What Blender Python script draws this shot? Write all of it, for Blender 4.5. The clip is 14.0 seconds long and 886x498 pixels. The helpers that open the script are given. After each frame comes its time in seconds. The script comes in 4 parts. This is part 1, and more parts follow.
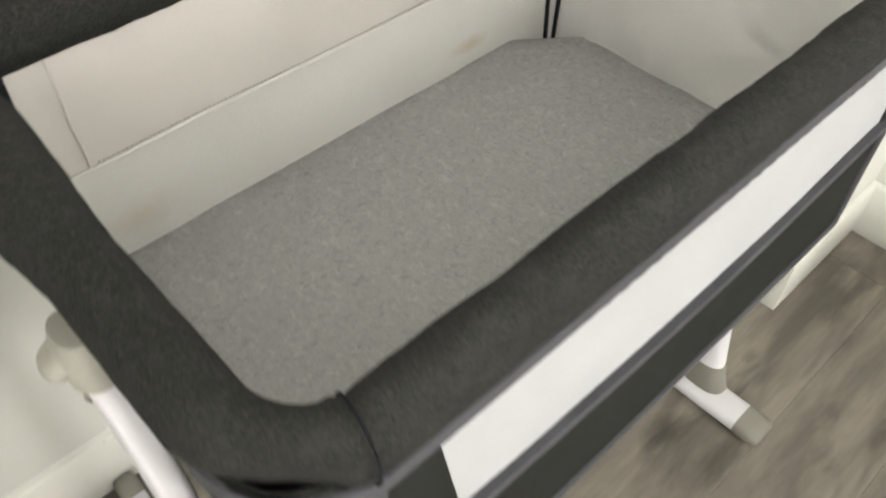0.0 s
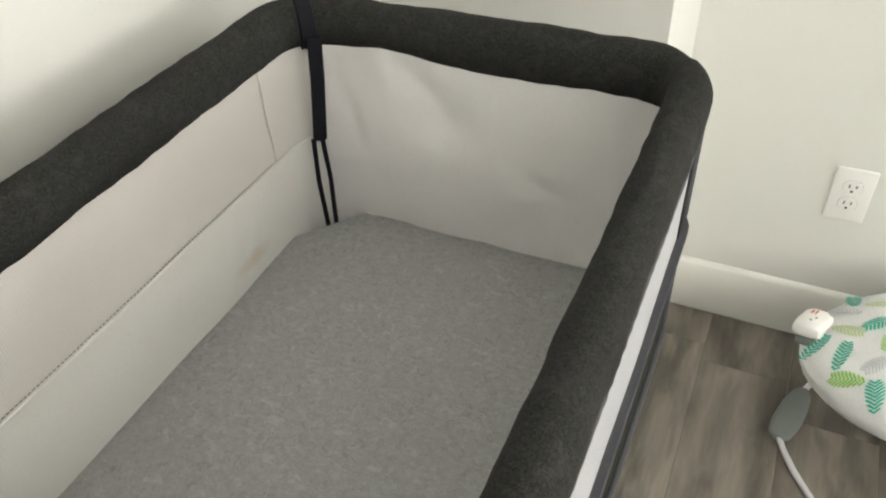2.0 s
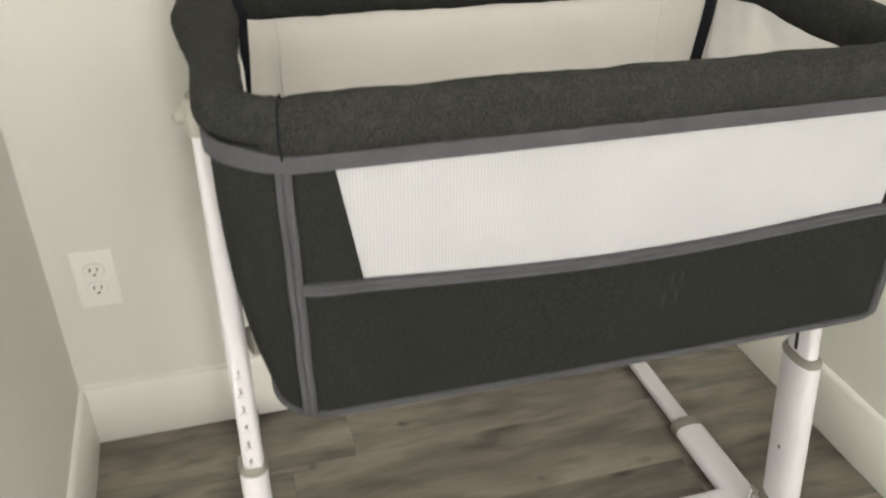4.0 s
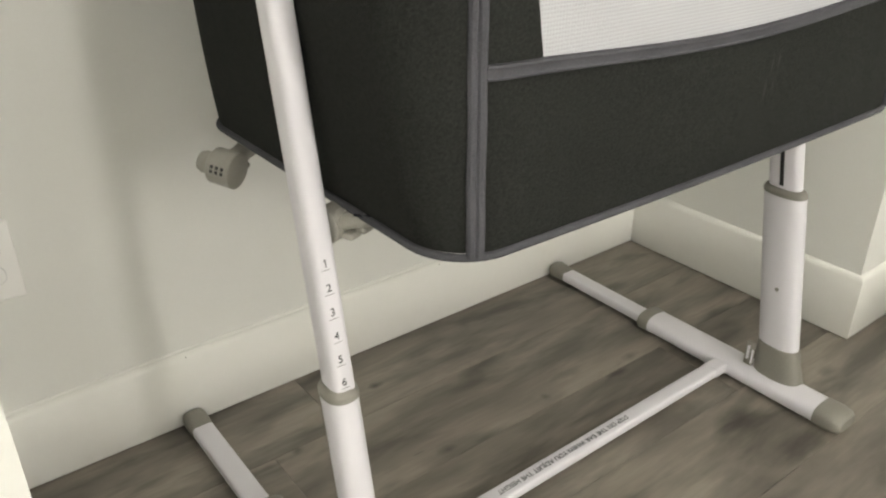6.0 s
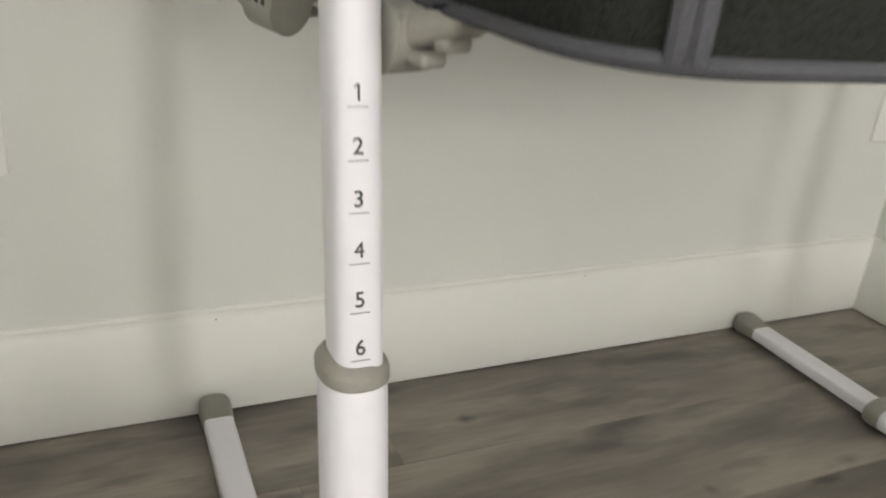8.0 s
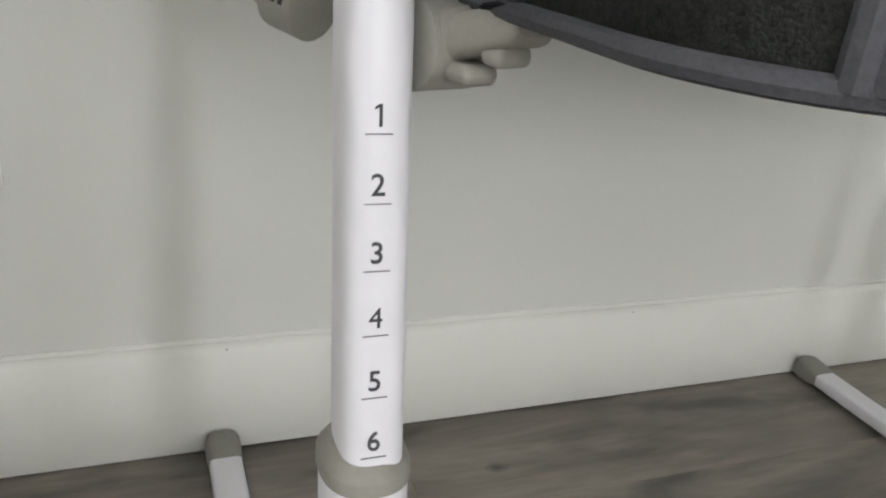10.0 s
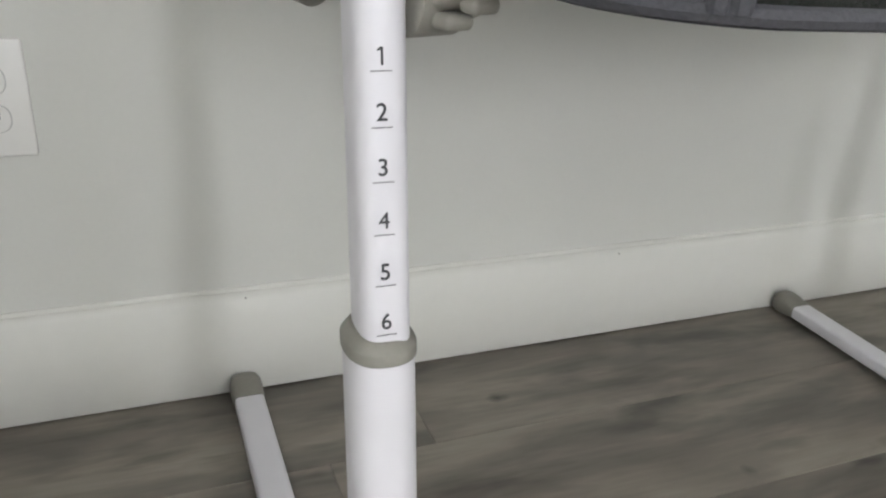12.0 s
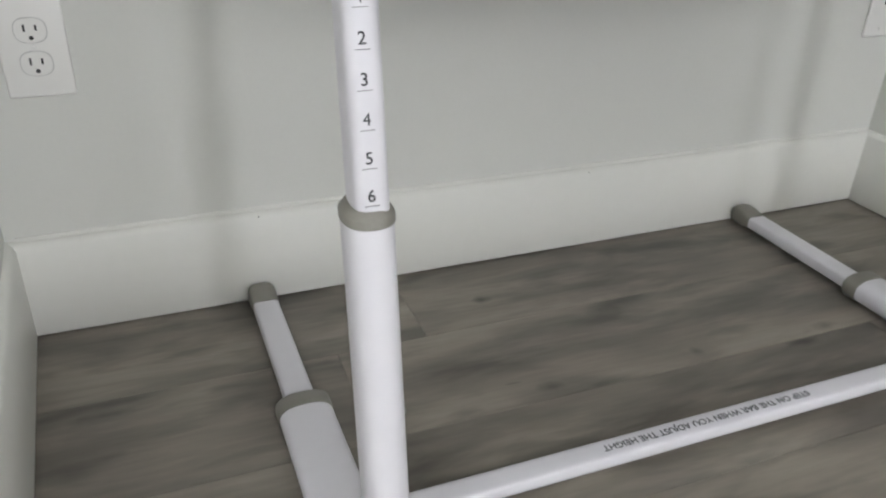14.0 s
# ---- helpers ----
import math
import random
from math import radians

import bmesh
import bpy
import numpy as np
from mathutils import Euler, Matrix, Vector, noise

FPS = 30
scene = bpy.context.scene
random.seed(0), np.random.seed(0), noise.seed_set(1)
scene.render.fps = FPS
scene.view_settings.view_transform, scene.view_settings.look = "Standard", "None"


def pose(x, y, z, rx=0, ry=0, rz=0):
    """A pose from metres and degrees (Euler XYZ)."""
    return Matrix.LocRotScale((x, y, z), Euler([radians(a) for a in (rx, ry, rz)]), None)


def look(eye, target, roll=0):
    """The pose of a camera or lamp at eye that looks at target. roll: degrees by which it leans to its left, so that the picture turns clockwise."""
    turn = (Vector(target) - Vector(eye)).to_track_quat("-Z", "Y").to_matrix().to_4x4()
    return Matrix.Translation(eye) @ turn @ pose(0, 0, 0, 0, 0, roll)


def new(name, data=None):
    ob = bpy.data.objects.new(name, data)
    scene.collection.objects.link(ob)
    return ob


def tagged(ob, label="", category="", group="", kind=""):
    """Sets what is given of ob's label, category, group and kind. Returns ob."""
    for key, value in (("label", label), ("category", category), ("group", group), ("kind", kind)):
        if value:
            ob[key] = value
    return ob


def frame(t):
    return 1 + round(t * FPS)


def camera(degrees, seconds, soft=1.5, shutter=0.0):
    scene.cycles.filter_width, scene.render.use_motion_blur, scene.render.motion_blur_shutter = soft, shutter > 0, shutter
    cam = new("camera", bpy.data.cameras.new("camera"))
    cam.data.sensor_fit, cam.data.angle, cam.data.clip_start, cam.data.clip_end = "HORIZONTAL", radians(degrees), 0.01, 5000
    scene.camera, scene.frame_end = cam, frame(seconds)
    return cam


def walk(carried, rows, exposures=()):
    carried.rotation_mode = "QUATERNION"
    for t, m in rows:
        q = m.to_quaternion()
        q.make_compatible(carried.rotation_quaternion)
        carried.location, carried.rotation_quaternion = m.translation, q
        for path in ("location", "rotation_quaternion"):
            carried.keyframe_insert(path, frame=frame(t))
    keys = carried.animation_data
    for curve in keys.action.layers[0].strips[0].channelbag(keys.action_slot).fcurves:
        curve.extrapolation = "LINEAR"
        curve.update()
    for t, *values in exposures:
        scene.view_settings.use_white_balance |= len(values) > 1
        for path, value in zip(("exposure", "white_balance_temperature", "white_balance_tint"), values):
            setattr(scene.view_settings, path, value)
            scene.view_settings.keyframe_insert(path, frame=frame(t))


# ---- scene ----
cam = camera(58.8, 14.0, 2.1, 0.4)
PATH = [
    (0, (0.284, -0.829, 1.307), (1.205, 0.141, -0.182), 0.4),
    (0.5, (0.305, -0.702, 1.296), (1.343, 0.119, -0.188), -1.4),
    (1, (0.297, -0.686, 1.276), (1.53, 0.006, -0.145), -4.2),
    (1.5, (0.377, -0.703, 1.333), (1.677, -0.03, -0.029), -4.3),
    (2, (0.376, -0.724, 1.337), (1.746, -0.05, 0.046), -3.0),
    (2.5, (0.337, -0.785, 1.306), (1.601, 0.039, -0.012), -1.1),
    (3, (0.34, -0.977, 1.284), (1.27, 0.248, 0.004), -2.3),
    (3.5, (0.37, -1.172, 1.256), (0.990, 0.358, 0.114), -1.6),
    (4, (0.352, -1.337, 1.201), (0.826, 0.309, 0.167), 0.65),
    (4.2, (0.3455, -1.389, 1.188), (0.802, 0.2665, 0.1625), 1.45),
    (6.3, (-0.033, -1.118, 0.905), (1.087, 0.273, 0.005), -0.4),
    (6.5, (-0.031, -1.115, 0.91), (1.061, 0.326, 0.055), -0.6),
    (7, (-0.023, -1.117, 0.906), (1.005, 0.4, 0.104), 0.0),
    (7.5, (0.069, -1.059, 0.791), (0.974, 0.533, -0.014), 2.3),
    (8, (0.196, -0.889, 0.626), (0.978, 0.775, -0.16), 5.1),
    (8.5, (0.231, -0.812, 0.583), (0.968, 0.883, -0.181), 6.5),
    (8.7, (0.238, -0.796, 0.594), (0.967, 0.906, -0.163), 6.7),
    (10.8, (0.223, -0.807, 0.612), (0.922, 0.892, -0.178), 5.6),
    (11, (0.221, -0.816, 0.609), (0.929, 0.876, -0.188), 5.2),
    (11.5, (0.216, -0.846, 0.606), (0.918, 0.843, -0.205), 4.3),
    (12, (0.203, -0.88, 0.615), (0.906, 0.796, -0.219), 3.8),
    (12.5, (0.193, -0.915, 0.616), (0.89, 0.751, -0.243), 3.3),
    (13, (0.183, -0.949, 0.616), (0.878, 0.704, -0.27), 2.8),
    (13.5, (0.175, -0.98, 0.628), (0.862, 0.658, -0.29), 2.5),
    (14, (0.169, -1.027, 0.641), (0.847, 0.595, -0.312), 2.1),
]
walk(cam, [(t, look(eye, target, roll)) for t, eye, target, roll in PATH],
     [(0, 0.30, 6620, 10), (0.5, 0.50, 6620, 10), (1.0, 0.32, 6620, 9.5), (2.0, 0.0, 6620, 10), (3.0, 0.22, 6620, 10), (3.5, 0.18, 6750, 10), (4.2, 0.08, 6800, 10), (6.5, -0.04, 6760, 10.5), (8.0, -0.05, 6550, 11), (8.5, -0.17, 6300, 11.5), (11.0, -0.16, 6150, 12), (14.0, -0.19, 6020, 12.5)])

# ---- light: unseen daylight windows in the wall behind the walk ----
world = bpy.data.worlds.new("daylight")
scene.world = world
world.use_nodes = True
wn = world.node_tree
sky = wn.nodes.new("ShaderNodeTexSky")
sky.sky_type, sky.sun_disc, sky.sun_elevation, sky.sun_rotation = "NISHITA", False, radians(40), radians(150)
wn.nodes["Background"].inputs["Strength"].default_value = 0.12
wn.links.new(sky.outputs["Color"], wn.nodes["Background"].inputs["Color"])

ROOM_Y = -4.0
WZ0, WZ1 = 0.30, 2.35
# the last, wide window is an added fill; the slants bounce light off the ceiling
WINDOWS = ((0.66, 0.32, 66, 5.0), (1.34, 0.30, 28, 5.0), (-1.75, 1.50, 150, 14.0))   # middle along the wall, width, light, upward slant
for wx, ww, watts, slant in WINDOWS:
    lamp = bpy.data.lights.new("window_light", "AREA")
    lamp.shape, lamp.size, lamp.size_y, lamp.energy, lamp.color = "RECTANGLE", ww - 0.08, WZ1 - WZ0 - 0.1, watts, (1.0, 0.985, 0.95)
    lamp_ob = new("window_light", lamp)
    lamp_ob.matrix_world = look((wx, ROOM_Y + 0.06, (WZ0 + WZ1) / 2), (wx, 0, (WZ0 + WZ1) / 2 + slant))


# ---- materials ----
def material(name, base, rough=0.6, dark=None, scale=8.0, fine=250.0, amount=0.25, bump=0.1, metallic=0.0, stretch=(1, 1, 1), spec=0.5):
    """Two scales of noise between base and dark, with fine relief."""
    m = bpy.data.materials.new(name)
    m.use_nodes = True
    n, l = m.node_tree.nodes, m.node_tree.links
    b = n["Principled BSDF"]
    b.inputs["Roughness"].default_value, b.inputs["Metallic"].default_value = rough, metallic
    b.inputs["Specular IOR Level"].default_value = spec
    dark = dark or tuple(c * 0.8 for c in base)
    tc, mp = n.new("ShaderNodeTexCoord"), n.new("ShaderNodeMapping")
    mp.inputs["Scale"].default_value = stretch
    l.new(tc.outputs["Object"], mp.inputs["Vector"])
    big, small = n.new("ShaderNodeTexNoise"), n.new("ShaderNodeTexNoise")
    big.inputs["Scale"].default_value, small.inputs["Scale"].default_value = scale, fine
    big.inputs["Detail"].default_value, small.inputs["Detail"].default_value = 4, 3
    for t in (big, small):
        l.new(mp.outputs["Vector"], t.inputs["Vector"])
    add = n.new("ShaderNodeMath")
    add.operation = "ADD"
    l.new(big.outputs["Fac"], add.inputs[0]), l.new(small.outputs["Fac"], add.inputs[1])
    ramp = n.new("ShaderNodeMapRange")
    ramp.inputs["From Min"].default_value, ramp.inputs["From Max"].default_value = 1 - amount, 1 + amount
    l.new(add.outputs[0], ramp.inputs["Value"])
    mix = n.new("ShaderNodeMix")
    mix.data_type = "RGBA"
    mix.inputs["A"].default_value, mix.inputs["B"].default_value = (*dark, 1), (*base, 1)
    l.new(ramp.outputs["Result"], mix.inputs["Factor"])
    l.new(mix.outputs["Result"], b.inputs["Base Color"])
    bp = n.new("ShaderNodeBump")
    bp.inputs["Strength"].default_value, bp.inputs["Distance"].default_value = bump, 0.002
    l.new(small.outputs["Fac"], bp.inputs["Height"]), l.new(bp.outputs["Normal"], b.inputs["Normal"])
    return m


M_WALL = material("wall_paint", (0.73, 0.73, 0.69), 0.85, (0.70, 0.70, 0.66), 2.5, 160, 0.5, 0.08)
M_BASE = material("trim_paint", (0.79, 0.785, 0.74), 0.45, (0.76, 0.755, 0.71), 3, 60, 0.5, 0.03)
M_CEIL = material("ceiling_paint", (0.87, 0.87, 0.86), 0.9, (0.84, 0.84, 0.83), 3, 120, 0.6, 0.1)
M_CHAR = material("charcoal_fabric", (0.0275, 0.0285, 0.0258), 0.95, (0.0105, 0.0112, 0.0100), 330, 900, 0.30, 0.6, spec=0.15)
M_PAD = material("heather_padding", (0.0345, 0.0345, 0.0322), 0.95, (0.0125, 0.0125, 0.0116), 380, 760, 0.30, 0.4, spec=0.15)
M_PIPE = material("piping_fabric", (0.082, 0.082, 0.091), 0.85, (0.058, 0.058, 0.065), 20, 500, 0.3, 0.3, spec=0.2)
M_STRAP = material("strap_webbing", (0.014, 0.014, 0.019), 0.9, None, 20, 500, 0.3, 0.3, spec=0.15)
M_LINE = material("white_lining", (0.88, 0.865, 0.855), 0.9, (0.80, 0.785, 0.775), 6, 500, 0.35, 0.2, spec=0.2)
M_CREAM = material("cream_mesh_lining", (0.80, 0.77, 0.735), 0.9, (0.73, 0.70, 0.67), 7, 600, 0.35, 0.25, spec=0.2)
M_BAND = material("white_band", (0.86, 0.85, 0.825), 0.9, (0.79, 0.775, 0.74), 5, 400, 0.4, 0.2, spec=0.2)
M_MESH = material("white_mesh", (0.452, 0.458, 0.475), 0.9, (0.412, 0.418, 0.434), 10, 520, 0.3, 0.4, spec=0.2)
M_SHEET = material("heather_sheet", (0.440, 0.444, 0.434), 0.95, (0.295, 0.298, 0.292), 150, 420, 0.50, 0.5, stretch=(1, 0.7, 1), spec=0.1)
M_WHITE = material("white_enamel", (0.665, 0.652, 0.685), 0.38, (0.64, 0.628, 0.66), 5, 60, 0.5, 0.02)
M_GREY = material("grey_plastic", (0.235, 0.225, 0.195), 0.5, (0.20, 0.19, 0.165), 12, 300, 0.4, 0.05)
M_SOFTGREY = material("pale_grey_plastic", (0.345, 0.335, 0.295), 0.5, (0.30, 0.29, 0.255), 12, 300, 0.4, 0.05)
M_MARK = material("grey_print_line", (0.16, 0.16, 0.17), 0.7, None, 20, 300, 0.5, 0.02)
M_STITCH = material("grey_thread", (0.34, 0.32, 0.30), 0.8, None, 20, 300, 0.5, 0.02)
M_PRINT = material("dark_print", (0.05, 0.05, 0.055), 0.7, None, 20, 300, 0.5, 0.02)
M_PLATE = material("plate_plastic", (0.86, 0.85, 0.82), 0.35, (0.83, 0.82, 0.79), 8, 80, 0.5, 0.01)
M_RING = material("plate_gap", (0.58, 0.57, 0.55), 0.6)
M_SLOT = material("dark_slot", (0.03, 0.03, 0.03), 0.8, None, 20, 300, 0.5, 0.02)


def floor_material():
    """Grey-brown wood planks: cloudy streaks and fine grain along x, scattered knots, each plank a little different."""
    m = bpy.data.materials.new("grey_oak_laminate")
    m.use_nodes = True
    n, l = m.node_tree.nodes, m.node_tree.links
    b = n["Principled BSDF"]
    tc, info, mul, vadd = n.new("ShaderNodeTexCoord"), n.new("ShaderNodeObjectInfo"), n.new("ShaderNodeMath"), n.new("ShaderNodeVectorMath")
    mul.operation, mul.inputs[1].default_value = "MULTIPLY", 37.0
    l.new(info.outputs["Random"], mul.inputs[0])
    l.new(tc.outputs["Object"], vadd.inputs[0]), l.new(mul.outputs[0], vadd.inputs[1])

    def grain(stretch, scale, detail, rough, distort, lo, hi, to0, to1):
        mp, ns, rg = n.new("ShaderNodeMapping"), n.new("ShaderNodeTexNoise"), n.new("ShaderNodeMapRange")
        mp.inputs["Scale"].default_value = stretch
        ns.inputs["Scale"].default_value, ns.inputs["Detail"].default_value, ns.inputs["Roughness"].default_value, ns.inputs["Distortion"].default_value = scale, detail, rough, distort
        rg.inputs["From Min"].default_value, rg.inputs["From Max"].default_value, rg.inputs["To Min"].default_value, rg.inputs["To Max"].default_value = lo, hi, to0, to1
        l.new(vadd.outputs[0], mp.inputs["Vector"]), l.new(mp.outputs["Vector"], ns.inputs["Vector"]), l.new(ns.outputs["Fac"], rg.inputs["Value"])
        return rg.outputs["Result"]

    def times(a, c):
        k = n.new("ShaderNodeMath")
        k.operation = "MULTIPLY"
        l.new(a, k.inputs[0]), l.new(c, k.inputs[1])
        return k.outputs[0]

    cloud = grain((1.5, 5.0, 5.0), 2.6, 4, 0.5, 0.45, 0.36, 0.64, 0.0, 1.0)
    tint = grain((1.2, 5.0, 5.0), 2.3, 2, 0.5, 0.4, 0.40, 0.66, 0.0, 0.5)
    fine = grain((6.0, 60.0, 60.0), 2.0, 3, 0.5, 0.2, 0.30, 0.70, 0.91, 1.08)
    streak = grain((2.4, 9.0, 9.0), 2.0, 3, 0.5, 0.5, 0.30, 0.46, 0.60, 1.0)
    # knots: scattered drawn-out spots with ragged rims
    mp, wob, wadd, vor, col, keep, rim = n.new("ShaderNodeMapping"), n.new("ShaderNodeTexNoise"), n.new("ShaderNodeVectorMath"), n.new("ShaderNodeTexVoronoi"), n.new("ShaderNodeSeparateColor"), n.new("ShaderNodeMath"), n.new("ShaderNodeMapRange")
    mp.inputs["Scale"].default_value = (3.4, 9.5, 0.0)
    wob.inputs["Scale"].default_value, wob.inputs["Detail"].default_value = 3.0, 3
    wadd.operation = "MULTIPLY_ADD"
    wadd.inputs[1].default_value = (0.42, 0.42, 0.0)
    vor.inputs["Scale"].default_value = 1.0
    l.new(vadd.outputs[0], mp.inputs["Vector"]), l.new(mp.outputs["Vector"], wob.inputs["Vector"])
    l.new(wob.outputs["Color"], wadd.inputs[0]), l.new(mp.outputs["Vector"], wadd.inputs[2]), l.new(wadd.outputs[0], vor.inputs["Vector"])
    l.new(vor.outputs["Color"], col.inputs[0])
    keep.operation, keep.inputs[1].default_value, keep.inputs[2].default_value = "MULTIPLY_ADD", 0.34, 0.02
    l.new(col.outputs[0], keep.inputs[0])
    l.new(vor.outputs["Distance"], rim.inputs["Value"]), l.new(keep.outputs[0], rim.inputs["From Max"])
    rim.interpolation_type = "SMOOTHSTEP"
    rim.inputs["From Min"].default_value, rim.inputs["To Min"].default_value, rim.inputs["To Max"].default_value = 0.0, 0.30, 1.0
    tone = n.new("ShaderNodeMapRange")
    tone.inputs["To Min"].default_value, tone.inputs["To Max"].default_value = 0.94, 1.06
    l.new(info.outputs["Random"], tone.inputs["Value"])
    mix, warm, sc = n.new("ShaderNodeMix"), n.new("ShaderNodeMix"), n.new("ShaderNodeVectorMath")
    mix.data_type = warm.data_type = "RGBA"
    mix.inputs["A"].default_value, mix.inputs["B"].default_value = (0.096, 0.086, 0.071, 1), (0.262, 0.235, 0.195, 1)
    l.new(cloud, mix.inputs["Factor"]), l.new(tint, warm.inputs["Factor"]), l.new(mix.outputs["Result"], warm.inputs["A"])
    warm.inputs["B"].default_value = (0.178, 0.153, 0.127, 1)
    sc.operation = "SCALE"
    l.new(warm.outputs["Result"], sc.inputs[0]), l.new(times(times(fine, streak), times(rim.outputs["Result"], tone.outputs["Result"])), sc.inputs["Scale"])
    l.new(sc.outputs[0], b.inputs["Base Color"])
    bp, gl = n.new("ShaderNodeBump"), n.new("ShaderNodeMapRange")
    bp.inputs["Strength"].default_value, bp.inputs["Distance"].default_value = 0.12, 0.001
    l.new(fine, bp.inputs["Height"]), l.new(bp.outputs["Normal"], b.inputs["Normal"])
    gl.inputs["To Min"].default_value, gl.inputs["To Max"].default_value = 0.36, 0.50
    l.new(cloud, gl.inputs["Value"]), l.new(gl.outputs["Result"], b.inputs["Roughness"])
    return m


def stain(m, place, size, tint, most=0.5):
    """A faint blotch with a ragged rim on a material, round a place."""
    n, l = m.node_tree.nodes, m.node_tree.links
    b = n["Principled BSDF"]
    src = b.inputs["Base Color"].links[0].from_socket
    tc, mp, ns = n.new("ShaderNodeTexCoord"), n.new("ShaderNodeMapping"), n.new("ShaderNodeTexNoise")
    mp.inputs["Location"].default_value = [-p / q for p, q in zip(place, size)]
    mp.inputs["Scale"].default_value = [1 / q for q in size]
    ns.inputs["Scale"].default_value = 45
    ln, ad, rg, mx = n.new("ShaderNodeVectorMath"), n.new("ShaderNodeMath"), n.new("ShaderNodeMapRange"), n.new("ShaderNodeMix")
    ln.operation, ad.operation, mx.data_type = "LENGTH", "ADD", "RGBA"
    l.new(tc.outputs["Object"], mp.inputs["Vector"]), l.new(mp.outputs["Vector"], ln.inputs[0])
    l.new(tc.outputs["Object"], ns.inputs["Vector"])
    l.new(ln.outputs["Value"], ad.inputs[0]), l.new(ns.outputs["Fac"], ad.inputs[1])
    rg.inputs["From Min"].default_value, rg.inputs["From Max"].default_value, rg.inputs["To Min"].default_value, rg.inputs["To Max"].default_value = 0.55, 1.5, most, 0.0
    l.new(ad.outputs[0], rg.inputs["Value"]), l.new(rg.outputs["Result"], mx.inputs["Factor"])
    l.new(src, mx.inputs["A"])
    mx.inputs["B"].default_value = (*tint, 1)
    l.new(mx.outputs["Result"], b.inputs["Base Color"])


stain(M_BAND, (0.985, -0.135, 0.657), (0.045, 0.2, 0.016), (0.62, 0.50, 0.33))
stain(M_BAND, (0.47, -0.135, 0.665), (0.05, 0.2, 0.03), (0.70, 0.62, 0.50))
def folds(m, scale, depth, stretch):
    """Soft creases: a second, wide relief over the fine one."""
    n, l = m.node_tree.nodes, m.node_tree.links
    b = n["Principled BSDF"]
    fine = b.inputs["Normal"].links[0].from_socket
    tc, mp, ns, bp = n.new("ShaderNodeTexCoord"), n.new("ShaderNodeMapping"), n.new("ShaderNodeTexNoise"), n.new("ShaderNodeBump")
    mp.inputs["Scale"].default_value = stretch
    ns.inputs["Scale"].default_value, ns.inputs["Detail"].default_value, ns.inputs["Distortion"].default_value = scale, 1.5, 0.6
    bp.inputs["Strength"].default_value, bp.inputs["Distance"].default_value = 1.0, depth
    l.new(tc.outputs["Object"], mp.inputs["Vector"]), l.new(mp.outputs["Vector"], ns.inputs["Vector"])
    l.new(ns.outputs["Fac"], bp.inputs["Height"]), l.new(fine, bp.inputs["Normal"]), l.new(bp.outputs["Normal"], b.inputs["Normal"])


def weave(m, pitch, dark):
    """Rows of tiny mesh holes, pitch apart along x and z."""
    n, l = m.node_tree.nodes, m.node_tree.links
    b = n["Principled BSDF"]
    src = b.inputs["Base Color"].links[0].from_socket
    tc, prod = n.new("ShaderNodeTexCoord"), n.new("ShaderNodeMath")
    prod.operation = "MULTIPLY"
    for k, axis in enumerate("XZ"):
        w = n.new("ShaderNodeTexWave")
        w.wave_type, w.bands_direction, w.wave_profile = "BANDS", axis, "SIN"
        w.inputs["Scale"].default_value, w.inputs["Distortion"].default_value = 0.314 / pitch, 0.4
        l.new(tc.outputs["Object"], w.inputs["Vector"]), l.new(w.outputs["Fac"], prod.inputs[k])
    mx, sc = n.new("ShaderNodeMix"), n.new("ShaderNodeMath")
    mx.data_type, sc.operation = "RGBA", "MULTIPLY"
    sc.inputs[1].default_value = 0.6
    l.new(prod.outputs[0], sc.inputs[0]), l.new(sc.outputs[0], mx.inputs["Factor"]), l.new(src, mx.inputs["A"])
    mx.inputs["B"].default_value = (*dark, 1)
    l.new(mx.outputs["Result"], b.inputs["Base Color"])


def flecks(m, scale, tint, lo, hi, stretch):
    """Short curled threads of another tone worked into a cloth."""
    n, l = m.node_tree.nodes, m.node_tree.links
    b = n["Principled BSDF"]
    src = b.inputs["Base Color"].links[0].from_socket
    tc, mp, ns, rg, mx = n.new("ShaderNodeTexCoord"), n.new("ShaderNodeMapping"), n.new("ShaderNodeTexNoise"), n.new("ShaderNodeMapRange"), n.new("ShaderNodeMix")
    mp.inputs["Scale"].default_value = stretch
    ns.inputs["Scale"].default_value, ns.inputs["Detail"].default_value, ns.inputs["Distortion"].default_value = scale, 2, 1.1
    rg.inputs["From Min"].default_value, rg.inputs["From Max"].default_value, rg.inputs["To Max"].default_value = lo, hi, 0.55
    mx.data_type = "RGBA"
    mx.inputs["B"].default_value = (*tint, 1)
    l.new(tc.outputs["Object"], mp.inputs["Vector"]), l.new(mp.outputs["Vector"], ns.inputs["Vector"]), l.new(ns.outputs["Fac"], rg.inputs["Value"])
    l.new(rg.outputs["Result"], mx.inputs["Factor"]), l.new(src, mx.inputs["A"]), l.new(mx.outputs["Result"], b.inputs["Base Color"])


